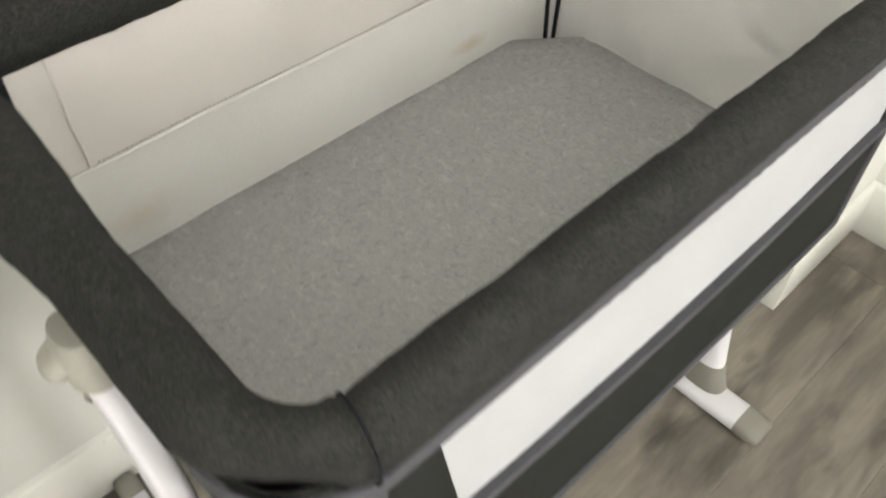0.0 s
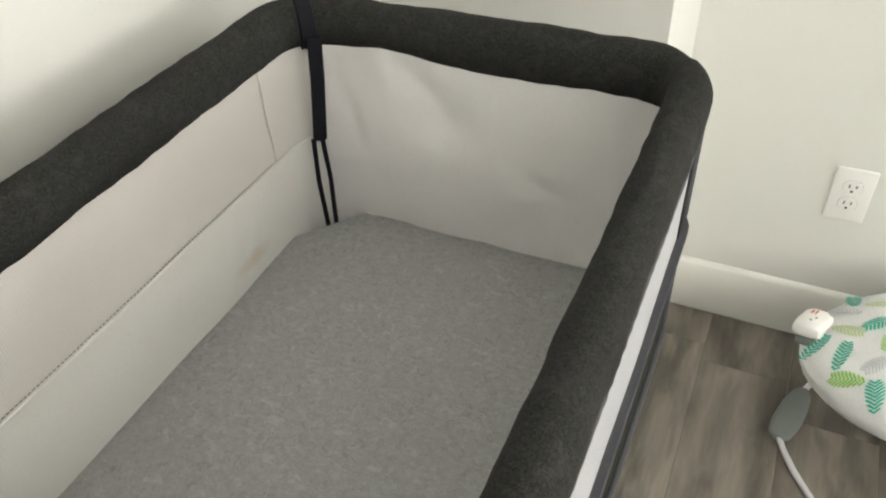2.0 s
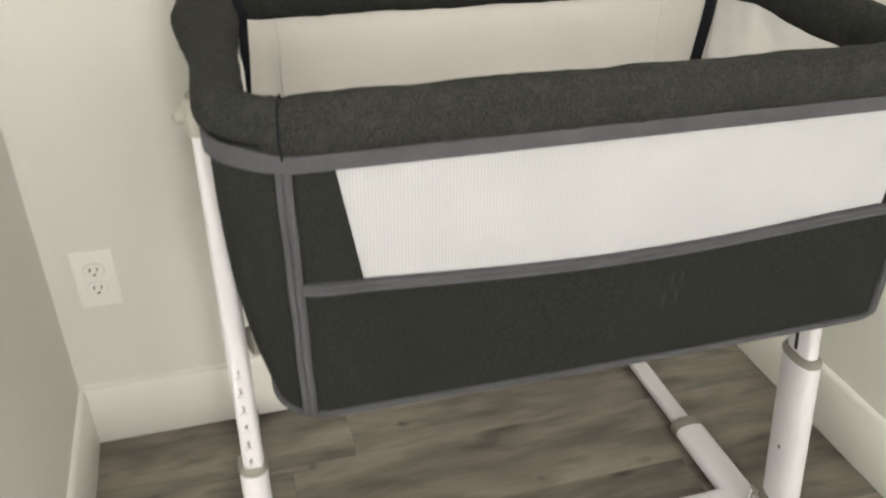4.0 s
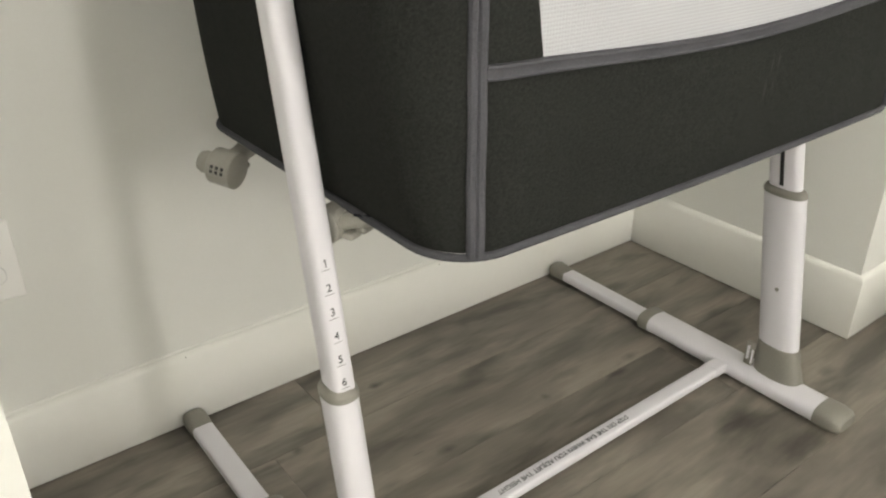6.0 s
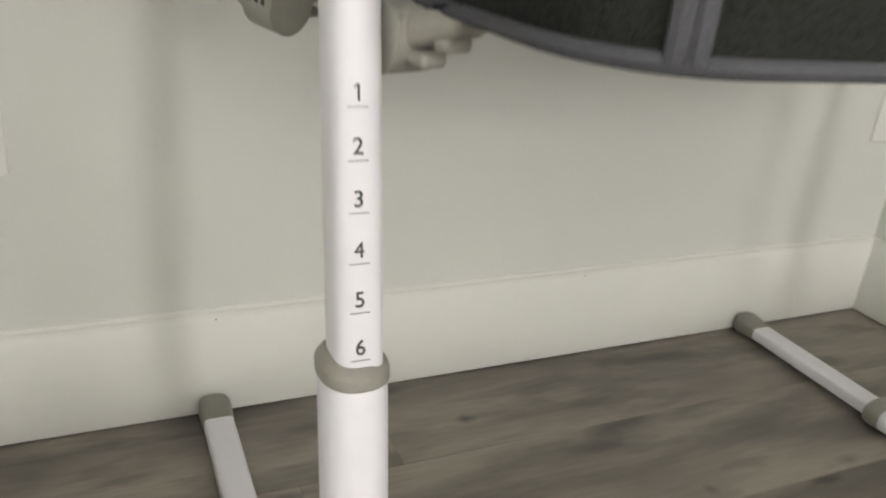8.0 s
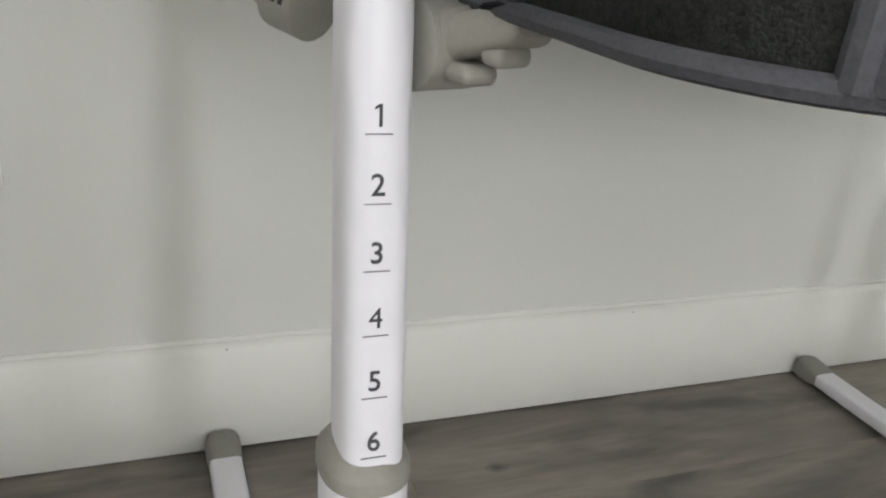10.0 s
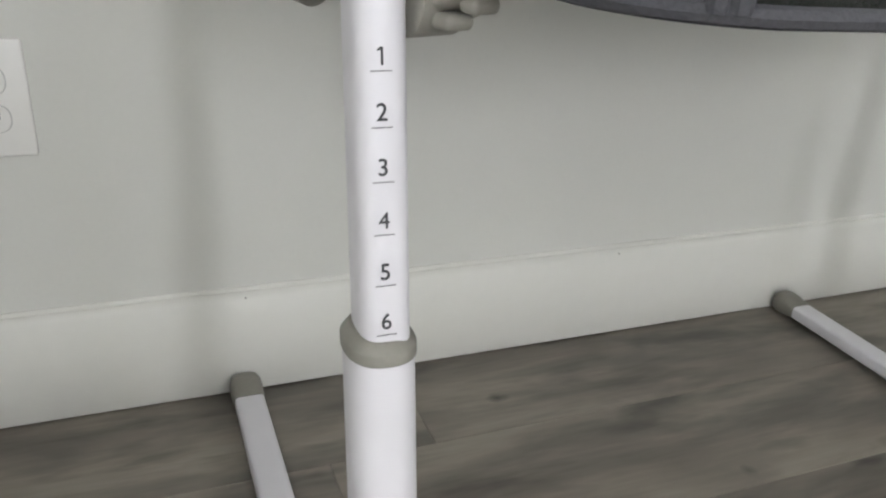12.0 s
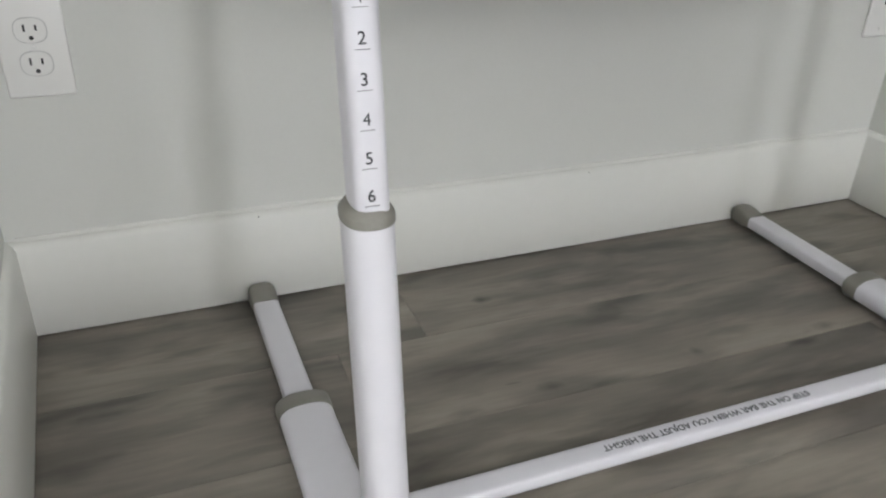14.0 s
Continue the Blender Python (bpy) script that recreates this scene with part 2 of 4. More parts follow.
flecks(M_SHEET, 115, (0.515, 0.518, 0.505), 0.56, 0.72, (1, 0.6, 1))
flecks(M_SHEET, 120, (0.235, 0.235, 0.23), 0.58, 0.74, (0.7, 1, 1))
flecks(M_PAD, 320, (0.054, 0.054, 0.051), 0.56, 0.74, (1, 0.6, 1))
flecks(M_PAD, 38, (0.044, 0.044, 0.041), 0.52, 0.78, (1, 1, 1))
folds(M_SHEET, 5, 0.010, (1, 1, 1))
folds(M_LINE, 10, 0.026, (1, 1, 0.6))
folds(M_CREAM, 6, 0.010, (1, 1, 0.6))
folds(M_BAND, 7, 0.012, (1, 1, 0.5))
folds(M_CHAR, 7, 0.008, (1, 1, 0.6))
folds(M_MESH, 5, 0.006, (1, 1, 0.4))
weave(M_MESH, 0.0036, (0.27, 0.272, 0.278))
weave(M_CREAM, 0.0030, (0.62, 0.595, 0.57))
for sx, sz, w, h in ((0.822, 0.664, 0.0035, 0.020), (0.829, 0.690, 0.0030, 0.018), (0.838, 0.668, 0.0030, 0.016), (0.842, 0.694, 0.0030, 0.016)):
    stain(M_CHAR, (sx, -0.664, sz), (w, 0.2, h), (0.048, 0.047, 0.044))
M_FLOOR = floor_material()
KNOTS = ((0.621, -0.106, 0.018, 0.012, 0.8), (0.62, -0.33, 0.022, 0.011, 0.6), (0.08, -0.199, 0.055, 0.010, 0.5), (0.748, -0.075, 0.036, 0.008, 0.45),
         (1.078, -0.337, 0.026, 0.012, 0.45), (0.345, -0.183, 0.055, 0.009, 0.5), (0.418, -0.176, 0.013, 0.011, 0.55), (0.083, -0.274, 0.034, 0.008, 0.4), (0.853, -0.328, 0.012, 0.012, 0.5))
for kx, ky, w, h, most in KNOTS:
    stain(M_FLOOR, (kx, ky, 0), (w, h, 1), (0.035, 0.028, 0.023), most)
M_GAP = material("floor_gap", (0.03, 0.026, 0.022), 0.9)


# ---- mesh helpers ----
def link(name, bm, mat, parent=None, label="", smooth=True):
    me = bpy.data.meshes.new(name)
    bmesh.ops.recalc_face_normals(bm, faces=bm.faces[:])
    for f in bm.faces:
        f.smooth = smooth
    bm.to_mesh(me)
    bm.free()
    me.materials.append(mat)
    ob = new(name, me)
    if smooth:
        me.set_sharp_from_angle(angle=radians(40))
    if parent is not None:
        ob.parent = parent
        top = parent
        while top.parent is not None:
            top = top.parent
        if parent is top:
            ob.matrix_parent_inverse = Matrix.Translation(top.location).inverted()
    if label:
        ob["label"] = label
    return ob


part = link


def thing(name, base, label, category, group=""):
    ob = new(name)
    ob.location = base
    ob.empty_display_size = 0.05
    return tagged(ob, label, category, group)


def structure(name, bm, mat, label, category, smooth=False):
    return tagged(link(name, bm, mat, None, "", smooth), label, category, "", "structure")


def loft(bm, rings, closed=False, caps=True):
    """Skin over rings of equally many points."""
    vs = [[bm.verts.new(p) for p in r] for r in rings]
    n = len(vs[0])
    pairs = list(zip(vs, vs[1:])) + ([(vs[-1], vs[0])] if closed else [])
    for a, b in pairs:
        for i in range(n):
            bm.faces.new((a[i], a[(i + 1) % n], b[(i + 1) % n], b[i]))
    if caps and not closed:
        bm.faces.new(vs[0][::-1])
        bm.faces.new(vs[-1])
    return vs


def oval(c, u, v, a, b, n=28, power=2.0):
    """A ring of n points round c, with half widths a along u and b along v."""
    c, u, v = Vector(c), Vector(u), Vector(v)
    pts = []
    for i in range(n):
        w = 2 * math.pi * i / n
        cu, sv = math.cos(w), math.sin(w)
        pts.append(c + u * a * math.copysign(abs(cu) ** (2 / power), cu) + v * b * math.copysign(abs(sv) ** (2 / power), sv))
    return pts


def box(bm, x0, x1, y0, y1, z0, z1, bevel=0.0, seg=2):
    made = bmesh.ops.create_cube(bm, size=1, matrix=Matrix.Translation(((x0 + x1) / 2, (y0 + y1) / 2, (z0 + z1) / 2)) @ Matrix.Diagonal((abs(x1 - x0), abs(y1 - y0), abs(z1 - z0), 1)))
    if bevel:
        es = list({e for v in made["verts"] for e in v.link_edges})
        bmesh.ops.bevel(bm, geom=es, offset=bevel, segments=seg, affect="EDGES", profile=0.5)
    return bm


def prism(bm, z_axis, stations, u, v, power=2.0, n=28):
    """Stations (place, half u, half v) along a straight or bent way."""
    loft(bm, [oval(p, u, v, a, b, n, power) for p, a, b in stations])
    return bm


def tube(bm, pts, r, n=10, closed=False):
    """A round tube along points; r is a number or a list."""
    pts = [Vector(p) for p in pts]
    rings, up = [], Vector((0, 0, 1))
    for i, p in enumerate(pts):
        a = pts[i - 1] if (i or closed) else p
        b = pts[(i + 1) % len(pts)] if (i + 1 < len(pts) or closed) else p
        d = (b - a).normalized()
        ref = up if abs(d.z) < 0.9 else Vector((0, 1, 0))
        u = d.cross(ref).normalized()
        v = u.cross(d).normalized()
        rr = r[i] if isinstance(r, (list, tuple)) else r
        rings.append(oval(p, u, v, rr, rr, n))
    loft(bm, rings, closed)
    return bm


def text_bm(words, size, m, extrude=0.0002, bold=0.0):
    cu = bpy.data.curves.new("print", "FONT")
    cu.body, cu.size, cu.align_x, cu.align_y, cu.extrude, cu.offset = words, size, "CENTER", "CENTER", extrude, bold
    ob = new("print", cu)
    dg = bpy.context.evaluated_depsgraph_get()
    me = bpy.data.meshes.new_from_object(ob.evaluated_get(dg))
    bm = bmesh.new()
    bm.from_mesh(me)
    bm.transform(m)
    bpy.data.objects.remove(ob)
    bpy.data.curves.remove(cu)
    bpy.data.meshes.remove(me)
    return bm


# ---- the room ----
AW, AD = 1.476, 0.575         # the alcove: width between its baseboards, depth
RX = 1.812                    # baseboard face of the wall past the alcove
BT, BH, T, CH = 0.012, 0.145, 0.12, 2.5
LEFT, FRONT = -2.6, ROOM_Y


def poly_wall(bm, foot, z0, z1):
    """An upright prism over a plan outline."""
    loft(bm, [[Vector((x, y, z)) for x, y in foot] for z in (z0, z1)])
    return bm


bm = bmesh.new()
poly_wall(bm, [(-BT, BT), (AW + BT, BT), (AW + BT + T, BT + T), (-BT - T, BT + T)], 0, CH)
structure("wall_back", bm, M_WALL, "off-white painted back wall of the alcove", "wall")
bm = bmesh.new()
LE = 0.021                    # the alcove's left wall runs a little askew
poly_wall(bm, [(-BT, BT), (-BT - T, BT), (LE - BT - T, -AD - 0.02 + T), (LEFT, -AD - 0.02 + T), (LEFT, -AD - 0.02), (LE - BT, -AD - 0.02)], 0, CH)
structure("wall_alcove_left", bm, M_WALL, "off-white painted side wall with an outside corner", "wall")
bm = bmesh.new()
poly_wall(bm, [(AW + BT, BT), (AW + BT, -AD + BT), (RX + BT, -AD + BT), (RX + BT, -AD + BT + T), (AW + BT + T, -AD + BT + T), (AW + BT + T, BT)], 0, CH)
structure("wall_alcove_right", bm, M_WALL, "off-white painted side wall with an outside corner", "wall")
bm = bmesh.new()
box(bm, RX + BT, RX + BT + T, FRONT, -AD + BT + T, 0, CH)
structure("wall_right", bm, M_WALL, "off-white painted wall behind the baby bouncer", "wall")
bm = bmesh.new()
box(bm, LEFT - T, LEFT, FRONT, -AD - 0.02 + T, 0, CH)
structure("wall_left", bm, M_WALL, "plain off-white painted wall", "wall")
bm = bmesh.new()
edges = [LEFT - T, *(v for wx, ww, *_ in sorted(WINDOWS) for v in (wx - ww / 2, wx + ww / 2)), RX + BT + T]
for a, b in zip(edges[::2], edges[1::2]):
    box(bm, a, b, FRONT - T, FRONT, 0, CH)
for wx, ww, *_ in WINDOWS:
    box(bm, wx - ww / 2, wx + ww / 2, FRONT - T, FRONT, 0, WZ0)
    box(bm, wx - ww / 2, wx + ww / 2, FRONT - T, FRONT, WZ1, CH)
structure("wall_front", bm, M_WALL, "off-white painted wall with a window opening", "wall")
bm = bmesh.new()
box(bm, LEFT - T, RX + BT + T, FRONT - T, BT + T, CH, CH + 0.1)
structure("ceiling", bm, M_CEIL, "plain white painted ceiling", "ceiling")


def baseboard(foot, label):
    """A board along plan points (its face on the foot line), with a small eased top."""
    bm = bmesh.new()
    prof = [(0.001, 0.0028), (0, 0.004), (0, BH - 0.010), (0.0035, BH - 0.0035), (0.0095, BH), (BT, BH), (BT, 0.0028)]
    rings = []
    for i, (x, y, nx, ny) in enumerate(foot):
        rings.append([Vector((x + nx * o, y + ny * o, z)) for o, z in prof])
    loft(bm, rings)
    return structure("baseboard", bm, M_BASE, label, "baseboard", True)


# each foot point: place and the way into the wall (mitred at corners)
back_board = baseboard([(0, 0, -1, 1), (AW, 0, 1, 1)], "white painted baseboard along the back wall")
baseboard([(0, 0, -1, 1), (LE, -AD - 0.02 - BT, -1, 1), (LEFT, -AD - 0.02 - BT, 0, 1)], "white painted baseboard round an outside corner")
baseboard([(AW, 0, 1, 1), (AW, -AD, 1, 1), (RX, -AD, 1, 1), (RX, FRONT, 1, 0)], "white painted baseboard with mitred corners")

# caulk bead over the back baseboard
bm = bmesh.new()
tube(bm, [(0.0 + AW * i / 24, BT - 0.001, BH + 0.0015 + 0.0006 * noise.noise((i * 0.9, 0, 3))) for i in range(25)], 0.0035, 6)
structure("trim", bm, M_BASE, "bead of white caulk along the baseboard", "trim", True)

for nx0 in (0.312, 0.856):
    bm = bmesh.new()
    prism(bm, (0, 1, 0), [((nx0, y, BH - 0.007), 0.0010, 0.0010) for y in (0.005, 0.0008)], (1, 0, 0), (0, 0, 1), 2, 10)
    part("nail_head", bm, M_GREY, back_board, "small grey nail head")

# windows: frame, sill and pane
M_GLASS = bpy.data.materials.new("window_glass")
M_GLASS.use_nodes = True
gb = M_GLASS.node_tree.nodes["Principled BSDF"]
gb.inputs["Transmission Weight"].default_value, gb.inputs["Roughness"].default_value, gb.inputs["IOR"].default_value = 1.0, 0.0, 1.45
for k, (wx, ww, *_) in enumerate(WINDOWS):
    win = tagged(new("window_%d" % (k + 1)), "unseen white framed window behind the walk", "window", "", "structure")
    win.location = (wx, FRONT, WZ0)
    wx0, wx1 = wx - ww / 2, wx + ww / 2
    bm = bmesh.new()
    for a in ((wx0, wx0 + 0.05, WZ0, WZ1), (wx1 - 0.05, wx1, WZ0, WZ1), (wx0 + 0.05, wx1 - 0.05, WZ0, WZ0 + 0.05), (wx0 + 0.05, wx1 - 0.05, WZ1 - 0.05, WZ1)):
        box(bm, a[0], a[1], FRONT - 0.09, FRONT - 0.03, a[2], a[3], 0.004)
    part("window_frame", bm, M_BASE, win)
    bm = bmesh.new()
    box(bm, wx0 - 0.04, wx1 + 0.04, FRONT, FRONT + 0.03, WZ0 - 0.03, WZ0, 0.005)
    part("window_sill", bm, M_BASE, win)
    bm = bmesh.new()
    box(bm, wx0 + 0.05, wx1 - 0.05, FRONT - 0.064, FRONT - 0.058, WZ0 + 0.05, WZ1 - 0.05)
    pane = part("pane", bm, M_GLASS, win)
    pane.visible_shadow = False

# ---- outdoors under the window's sky: a plain ground sheet ----
bm = bmesh.new()
box(bm, -60, 60, -120, FRONT - T - 0.01, -0.6, -0.5)
structure("ground", bm, material("lawn", (0.10, 0.12, 0.06), 0.95, None, 0.5, 20, 0.4, 0.2), "plain green ground outside the window", "ground")

# ---- the floor: slab, then its planks at the end of the file ----
bm = bmesh.new()
box(bm, LEFT - T, RX + BT + T, FRONT - T, BT + T, -0.06, -0.006)
floor = structure("floor", bm, M_GAP, "grey-brown wood-look laminate plank floor", "floor")


# ---- the bassinet ----
CX = 0.770                                   # middle of the tub along the wall
TX0, TX1, TY0, TY1 = 0.362, 1.184, -0.664, -0.120   # outside of the fabric tub
Z_BOT, Z_BAND, Z_RAIL = 0.5862, 0.753, 0.919
COR = 0.060
bassinet = thing("bassinet", (CX, -0.39, 0), "charcoal and white fabric bedside bassinet on white adjustable legs", "bassinet")


def plan(x0, x1, y0, y1, r, step=0.02):
    """Points and outward normals round a rounded rectangle, from the middle of the front side, towards +x."""
    segs = [((( x0 + x1) / 2, y0), (x1 - r, y0)), ((x1 - r, y0 + r), -90), ((x1, y0 + r), (x1, y1 - r)), ((x1 - r, y1 - r), 0),
            ((x1 - r, y1), (x0 + r, y1)), ((x0 + r, y1 - r), 90), ((x0, y1 - r), (x0, y0 + r)), ((x0 + r, y0 + r), 180), ((x0 + r, y0), ((x0 + x1) / 2, y0))]
    out = []
    for a, b in segs:
        if isinstance(b, tuple):
            d = math.hypot(b[0] - a[0], b[1] - a[1])
            n = max(1, round(d / step))
            nx, ny = (b[1] - a[1]) / d, -(b[0] - a[0]) / d
            out += [(a[0] + (b[0] - a[0]) * i / n, a[1] + (b[1] - a[1]) * i / n, nx, ny) for i in range(n)]
        else:
            n = 10
            out += [(a[0] + r * math.cos(radians(b + 90 * i / n)), a[1] + r * math.sin(radians(b + 90 * i / n)), math.cos(radians(b + 90 * i / n)), math.sin(radians(b + 90 * i / n))) for i in range(n)]
    return out


def cloth(bm, pts, z0, z1, thick, wave=0.0, freq=14.0, seed=0.0, nz=8, lean=None, closed=False, low=None, top=None):
    """A hanging strip of cloth along plan points (outer face there), with soft folds. low and top shift its edges."""
    rings = []
    for i, (x, y, nx, ny) in enumerate(pts):
        a, b = z0 + (low(x, y) if low else 0), z1 + (top(x, y) if top else 0)
        outer, inner = [], []
        for k in range(nz + 1):
            f = k / nz
            z = a + (b - a) * f
            w = wave * noise.noise((x * freq + seed, y * freq, z * freq * 0.45)) * (0.35 + 0.65 * math.sin(math.pi * f)) + (lean(y) if lean else 0) * (1 - (1 - f) ** 3) * max(0, (abs(nx) - 0.55) / 0.45)
            outer.append(Vector((x + nx * w, y + ny * w, z)))
            inner.append(Vector((x + nx * (w - thick), y + ny * (w - thick), z)))
        rings.append(outer + inner[::-1])
    loft(bm, rings, closed)
    return bm


loop = plan(TX0, TX1, TY0, TY1, COR)


def cut(test):
    """The stretch of the tub's outline where test holds, in order."""
    ok = [test(*p) for p in loop]
    n = len(loop)
    s = next(i for i in range(n) if ok[i] and not ok[i - 1])
    out = []
    while ok[s % n]:
        out.append(loop[s % n])
        s += 1
    return out


P_X0, P_X1 = TX0 + 0.032, TX1 - 0.031       # the upright piping at the front corners
M_X0, M_X1 = 0.456, 1.112                    # the mesh window's ends
# lower charcoal band of the front, wavy along its top edge
bm = bmesh.new()
cloth(bm, cut(lambda x, y, nx, ny: y < -0.6 and P_X0 - 0.004 < x < P_X1 + 0.004), Z_BOT, Z_BAND, 0.006, 0.004, 7, 1.0,
      top=lambda x, y: -0.016 * math.sin(math.pi * min(1, max(0, (x - 0.40) / 0.72))) ** 1.5, low=lambda x, y: -0.004 * math.sin(math.pi * (x - TX0) / (TX1 - TX0)))
part("front_panel", bm, M_CHAR, bassinet, "charcoal melange fabric panel")
for nm, x0, x1 in (("corner_panel", P_X0, M_X0 + 0.006), ("corner_panel", M_X1 - 0.006, P_X1)):
    bm = bmesh.new()
    pts = [p for p in (cut(lambda x, y, nx, ny: y < -0.6 and x0 - 0.004 <= x <= x1 + 0.004))]
    e = [q for q in ((x0, TY0, 0, -1), (x1, TY0, 0, -1)) if TX0 + COR < q[0] < TX1 - COR]
    pts = sorted(pts + e, key=lambda p: p[0])
    cloth(bm, pts, Z_BAND - 0.004, Z_RAIL - 0.022, 0.005, 0.002, 7, 4.0)
    for v in bm.verts:
        v.co.x += (-0.026 * (v.co.x - x0) / (x1 - x0) if x0 < CX else 0.012 * (x1 - v.co.x) / (x1 - x0)) * (v.co.z - Z_BAND) / 0.15
    part(nm, bm, M_CHAR, bassinet)
bm = bmesh.new()
cloth(bm, [(M_X0 - 0.03 + (M_X1 - M_X0 + 0.04) * i / 40, TY0 + 0.002, 0, -1) for i in range(41)], Z_BAND - 0.03, Z_RAIL - 0.02, 0.003, 0.003, 6, 9.0)
part("mesh_window", bm, M_MESH, bassinet, "white breathable mesh window")
for nm, test in (("end_panel", lambda x, y, nx, ny: x < P_X0 + 0.002 and y < TY1 - 0.0), ("end_panel", lambda x, y, nx, ny: x > P_X1 - 0.002 and y < TY1)):
    bm = bmesh.new()
    cloth(bm, cut(test), Z_BOT, Z_RAIL - 0.010, 0.006, 0.003, 6, 2.0, 12, lambda x: 0.016 + 0.019 * min(1, max(0, (-x - 0.2) / 0.4)))
    part(nm, bm, M_CHAR, bassinet, "charcoal melange fabric end panel")
bm = bmesh.new()
cloth(bm, cut(lambda x, y, nx, ny: ny > 0.5), Z_BOT, Z_RAIL, 0.006, 0.003, 6, 3.0)
part("back_panel", bm, M_CHAR, bassinet)
# piping: round the bottom, up the front corners, along the band and under the rail
bm = bmesh.new()
tube(bm, [(x + nx * 0.001, y + ny * 0.001, Z_BOT - 0.004 - (0.004 * math.sin(math.pi * (x - TX0) / (TX1 - TX0)) if y < -0.6 else 0)) for x, y, nx, ny in loop], 0.0042, 8, True)
part("piping", bm, M_PIPE, bassinet, "grey bound edge")
for px in (P_X0, P_X1):
    for off in (-0.0034, 0.0034):
        bm = bmesh.new()
        cy = TY0 + COR - math.sqrt(max(0, COR ** 2 - max(0, (TX0 + COR - px - off), (px + off - TX1 + COR)) ** 2))
        tube(bm, [(px + off - (0.003 if px < CX else 0) * i / 20 + 0.0004 * math.sin(i), cy - 0.002, Z_BOT - 0.004 + (Z_RAIL - 0.026 - Z_BOT) * i / 20) for i in range(21)], 0.0048, 8)
        part("piping", bm, M_PIPE, bassinet, "grey corner binding")
bm = bmesh.new()
ribbon = []
for i in range(61):
    x = P_X0 + 0.004 + (P_X1 - P_X0 - 0.008) * i / 60
    y = TY0 - 0.0035 + COR - math.sqrt(COR ** 2 - max(0, TX0 + COR - x, x - TX1 + COR) ** 2)
    z = Z_BAND - 0.002 - 0.016 * math.sin(math.pi * min(1, max(0, (x - 0.40) / 0.72))) ** 1.5
    ribbon.append([Vector((x, y - o, z + h)) for o, h in ((-0.0065, 0.0062), (0.0030, 0.0062), (0.0040, 0.0044), (0.0024, 0.0022), (0.0022, -0.0032), (0.0034, -0.0046), (0.0026, -0.0062), (-0.0035, -0.0066), (-0.0065, 0.0))])
loft(bm, ribbon)
part("piping", bm, M_PIPE, bassinet, "grey bound edge")
bm = bmesh.new()
hem = []
for x, y, nx, ny in plan(0.3225, 1.204, TY0, TY1, COR + 0.016, 0.004):
    if y < -0.45:
        g = 0.0020 + 0.0016 * math.sin(330 * x) * max(0, noise.noise((x * 7 + 3, 0, 0)) + 0.1) * (1 if 0.45 < x < 1.1 else 0)
        hem.append((x + nx * g, y + ny * g, nx, ny))
k = next(i for i in range(len(hem)) if math.hypot(hem[i][0] - hem[i - 1][0], hem[i][1] - hem[i - 1][1]) > 0.05)
cloth(bm, hem[k:] + hem[:k], Z_RAIL - 0.037, Z_RAIL - 0.020, 0.004, 0.0008, 20, 6.0, 4, low=lambda x, y: 0.006 * max(0, min(1, (0.40 - x) / 0.05)), top=lambda x, y: 0.010 * max(0, min(1, (0.40 - x) / 0.05)))
part("hem", bm, M_PIPE, bassinet, "grey gathered hem strip under the rail")
# bottom board
bm = bmesh.new()
loft(bm, [[Vector((x - nx * 0.004, y - ny * 0.004, z)) for x, y, nx, ny in loop] for z in (Z_BOT - 0.002, Z_BOT + 0.012)])
part("bottom", bm, M_CHAR, bassinet)

# the padded rail: a fat fabric tube round the top
bm = bmesh.new()
rail_loop = plan(0.335, 1.190, -0.649, -0.130, 0.072, 0.012)
rings = []
for i, (x, y, nx, ny) in enumerate(rail_loop):
    w = 0.0022 * noise.noise((x * 16, y * 16, 1)) + 0.0012 * noise.noise((x * 45, y * 45, 5))
    a, b = 0.0272 + 0.0083 * abs(nx) - 0.001 * max(0, ny) + w, 0.0335 - 0.002 * max(0, ny) + w
    if nx < -0.7:
        a += 0.007 * math.exp(-((y + 0.27) / 0.10) ** 2)
    d = abs(x - 0.393)
    if y < -0.6 and d < 0.006:
        a, b = a - 0.0022, b - 0.0022
    zc = Z_RAIL + 0.0015 * noise.noise((x * 8, y * 8, 7))
    if nx < -0.3:
        k = min(1, (-nx - 0.3) / 0.4)
        b, zc = b - 0.004 * k, zc + 0.003 * k
        k *= min(1, max(0, (-y - 0.25) / 0.20))
        x, a = x + 0.006 * k, a - 0.009 * k
    if nx > 0.7:
        sag = 0.003 * math.exp(-((y + 0.43) / 0.10) ** 2)
        thin = 0.005 * math.exp(-((y + 0.27) / 0.07) ** 2)
        b, zc = b + 0.5 * sag - thin, zc - sag + 0.5 * thin - 0.002
        a -= 0.003
    if ny < -0.3:
        k = min(1, (-ny - 0.3) / 0.6)
        y, a = y + 0.003 * k, a - 0.004 * k
    if nx > 0.1:
        k = min(1, (nx - 0.1) / 0.6)
        x, a = x - 0.005 * k, a - 0.005 * k
    if nx < -0.1 and ny < -0.1:
        a, zc = a - 0.010 * nx * ny, zc - 0.004 * nx * ny
        x, y = x + 0.008 * nx * ny, y + 0.004 * nx * ny
    rings.append(oval((x, y, zc), (nx, ny, 0), (0, 0, 1), a, b, 24, 2.15))
loft(bm, rings, True)
part("rail", bm, M_PAD, bassinet, "padded rail in charcoal heather fabric")

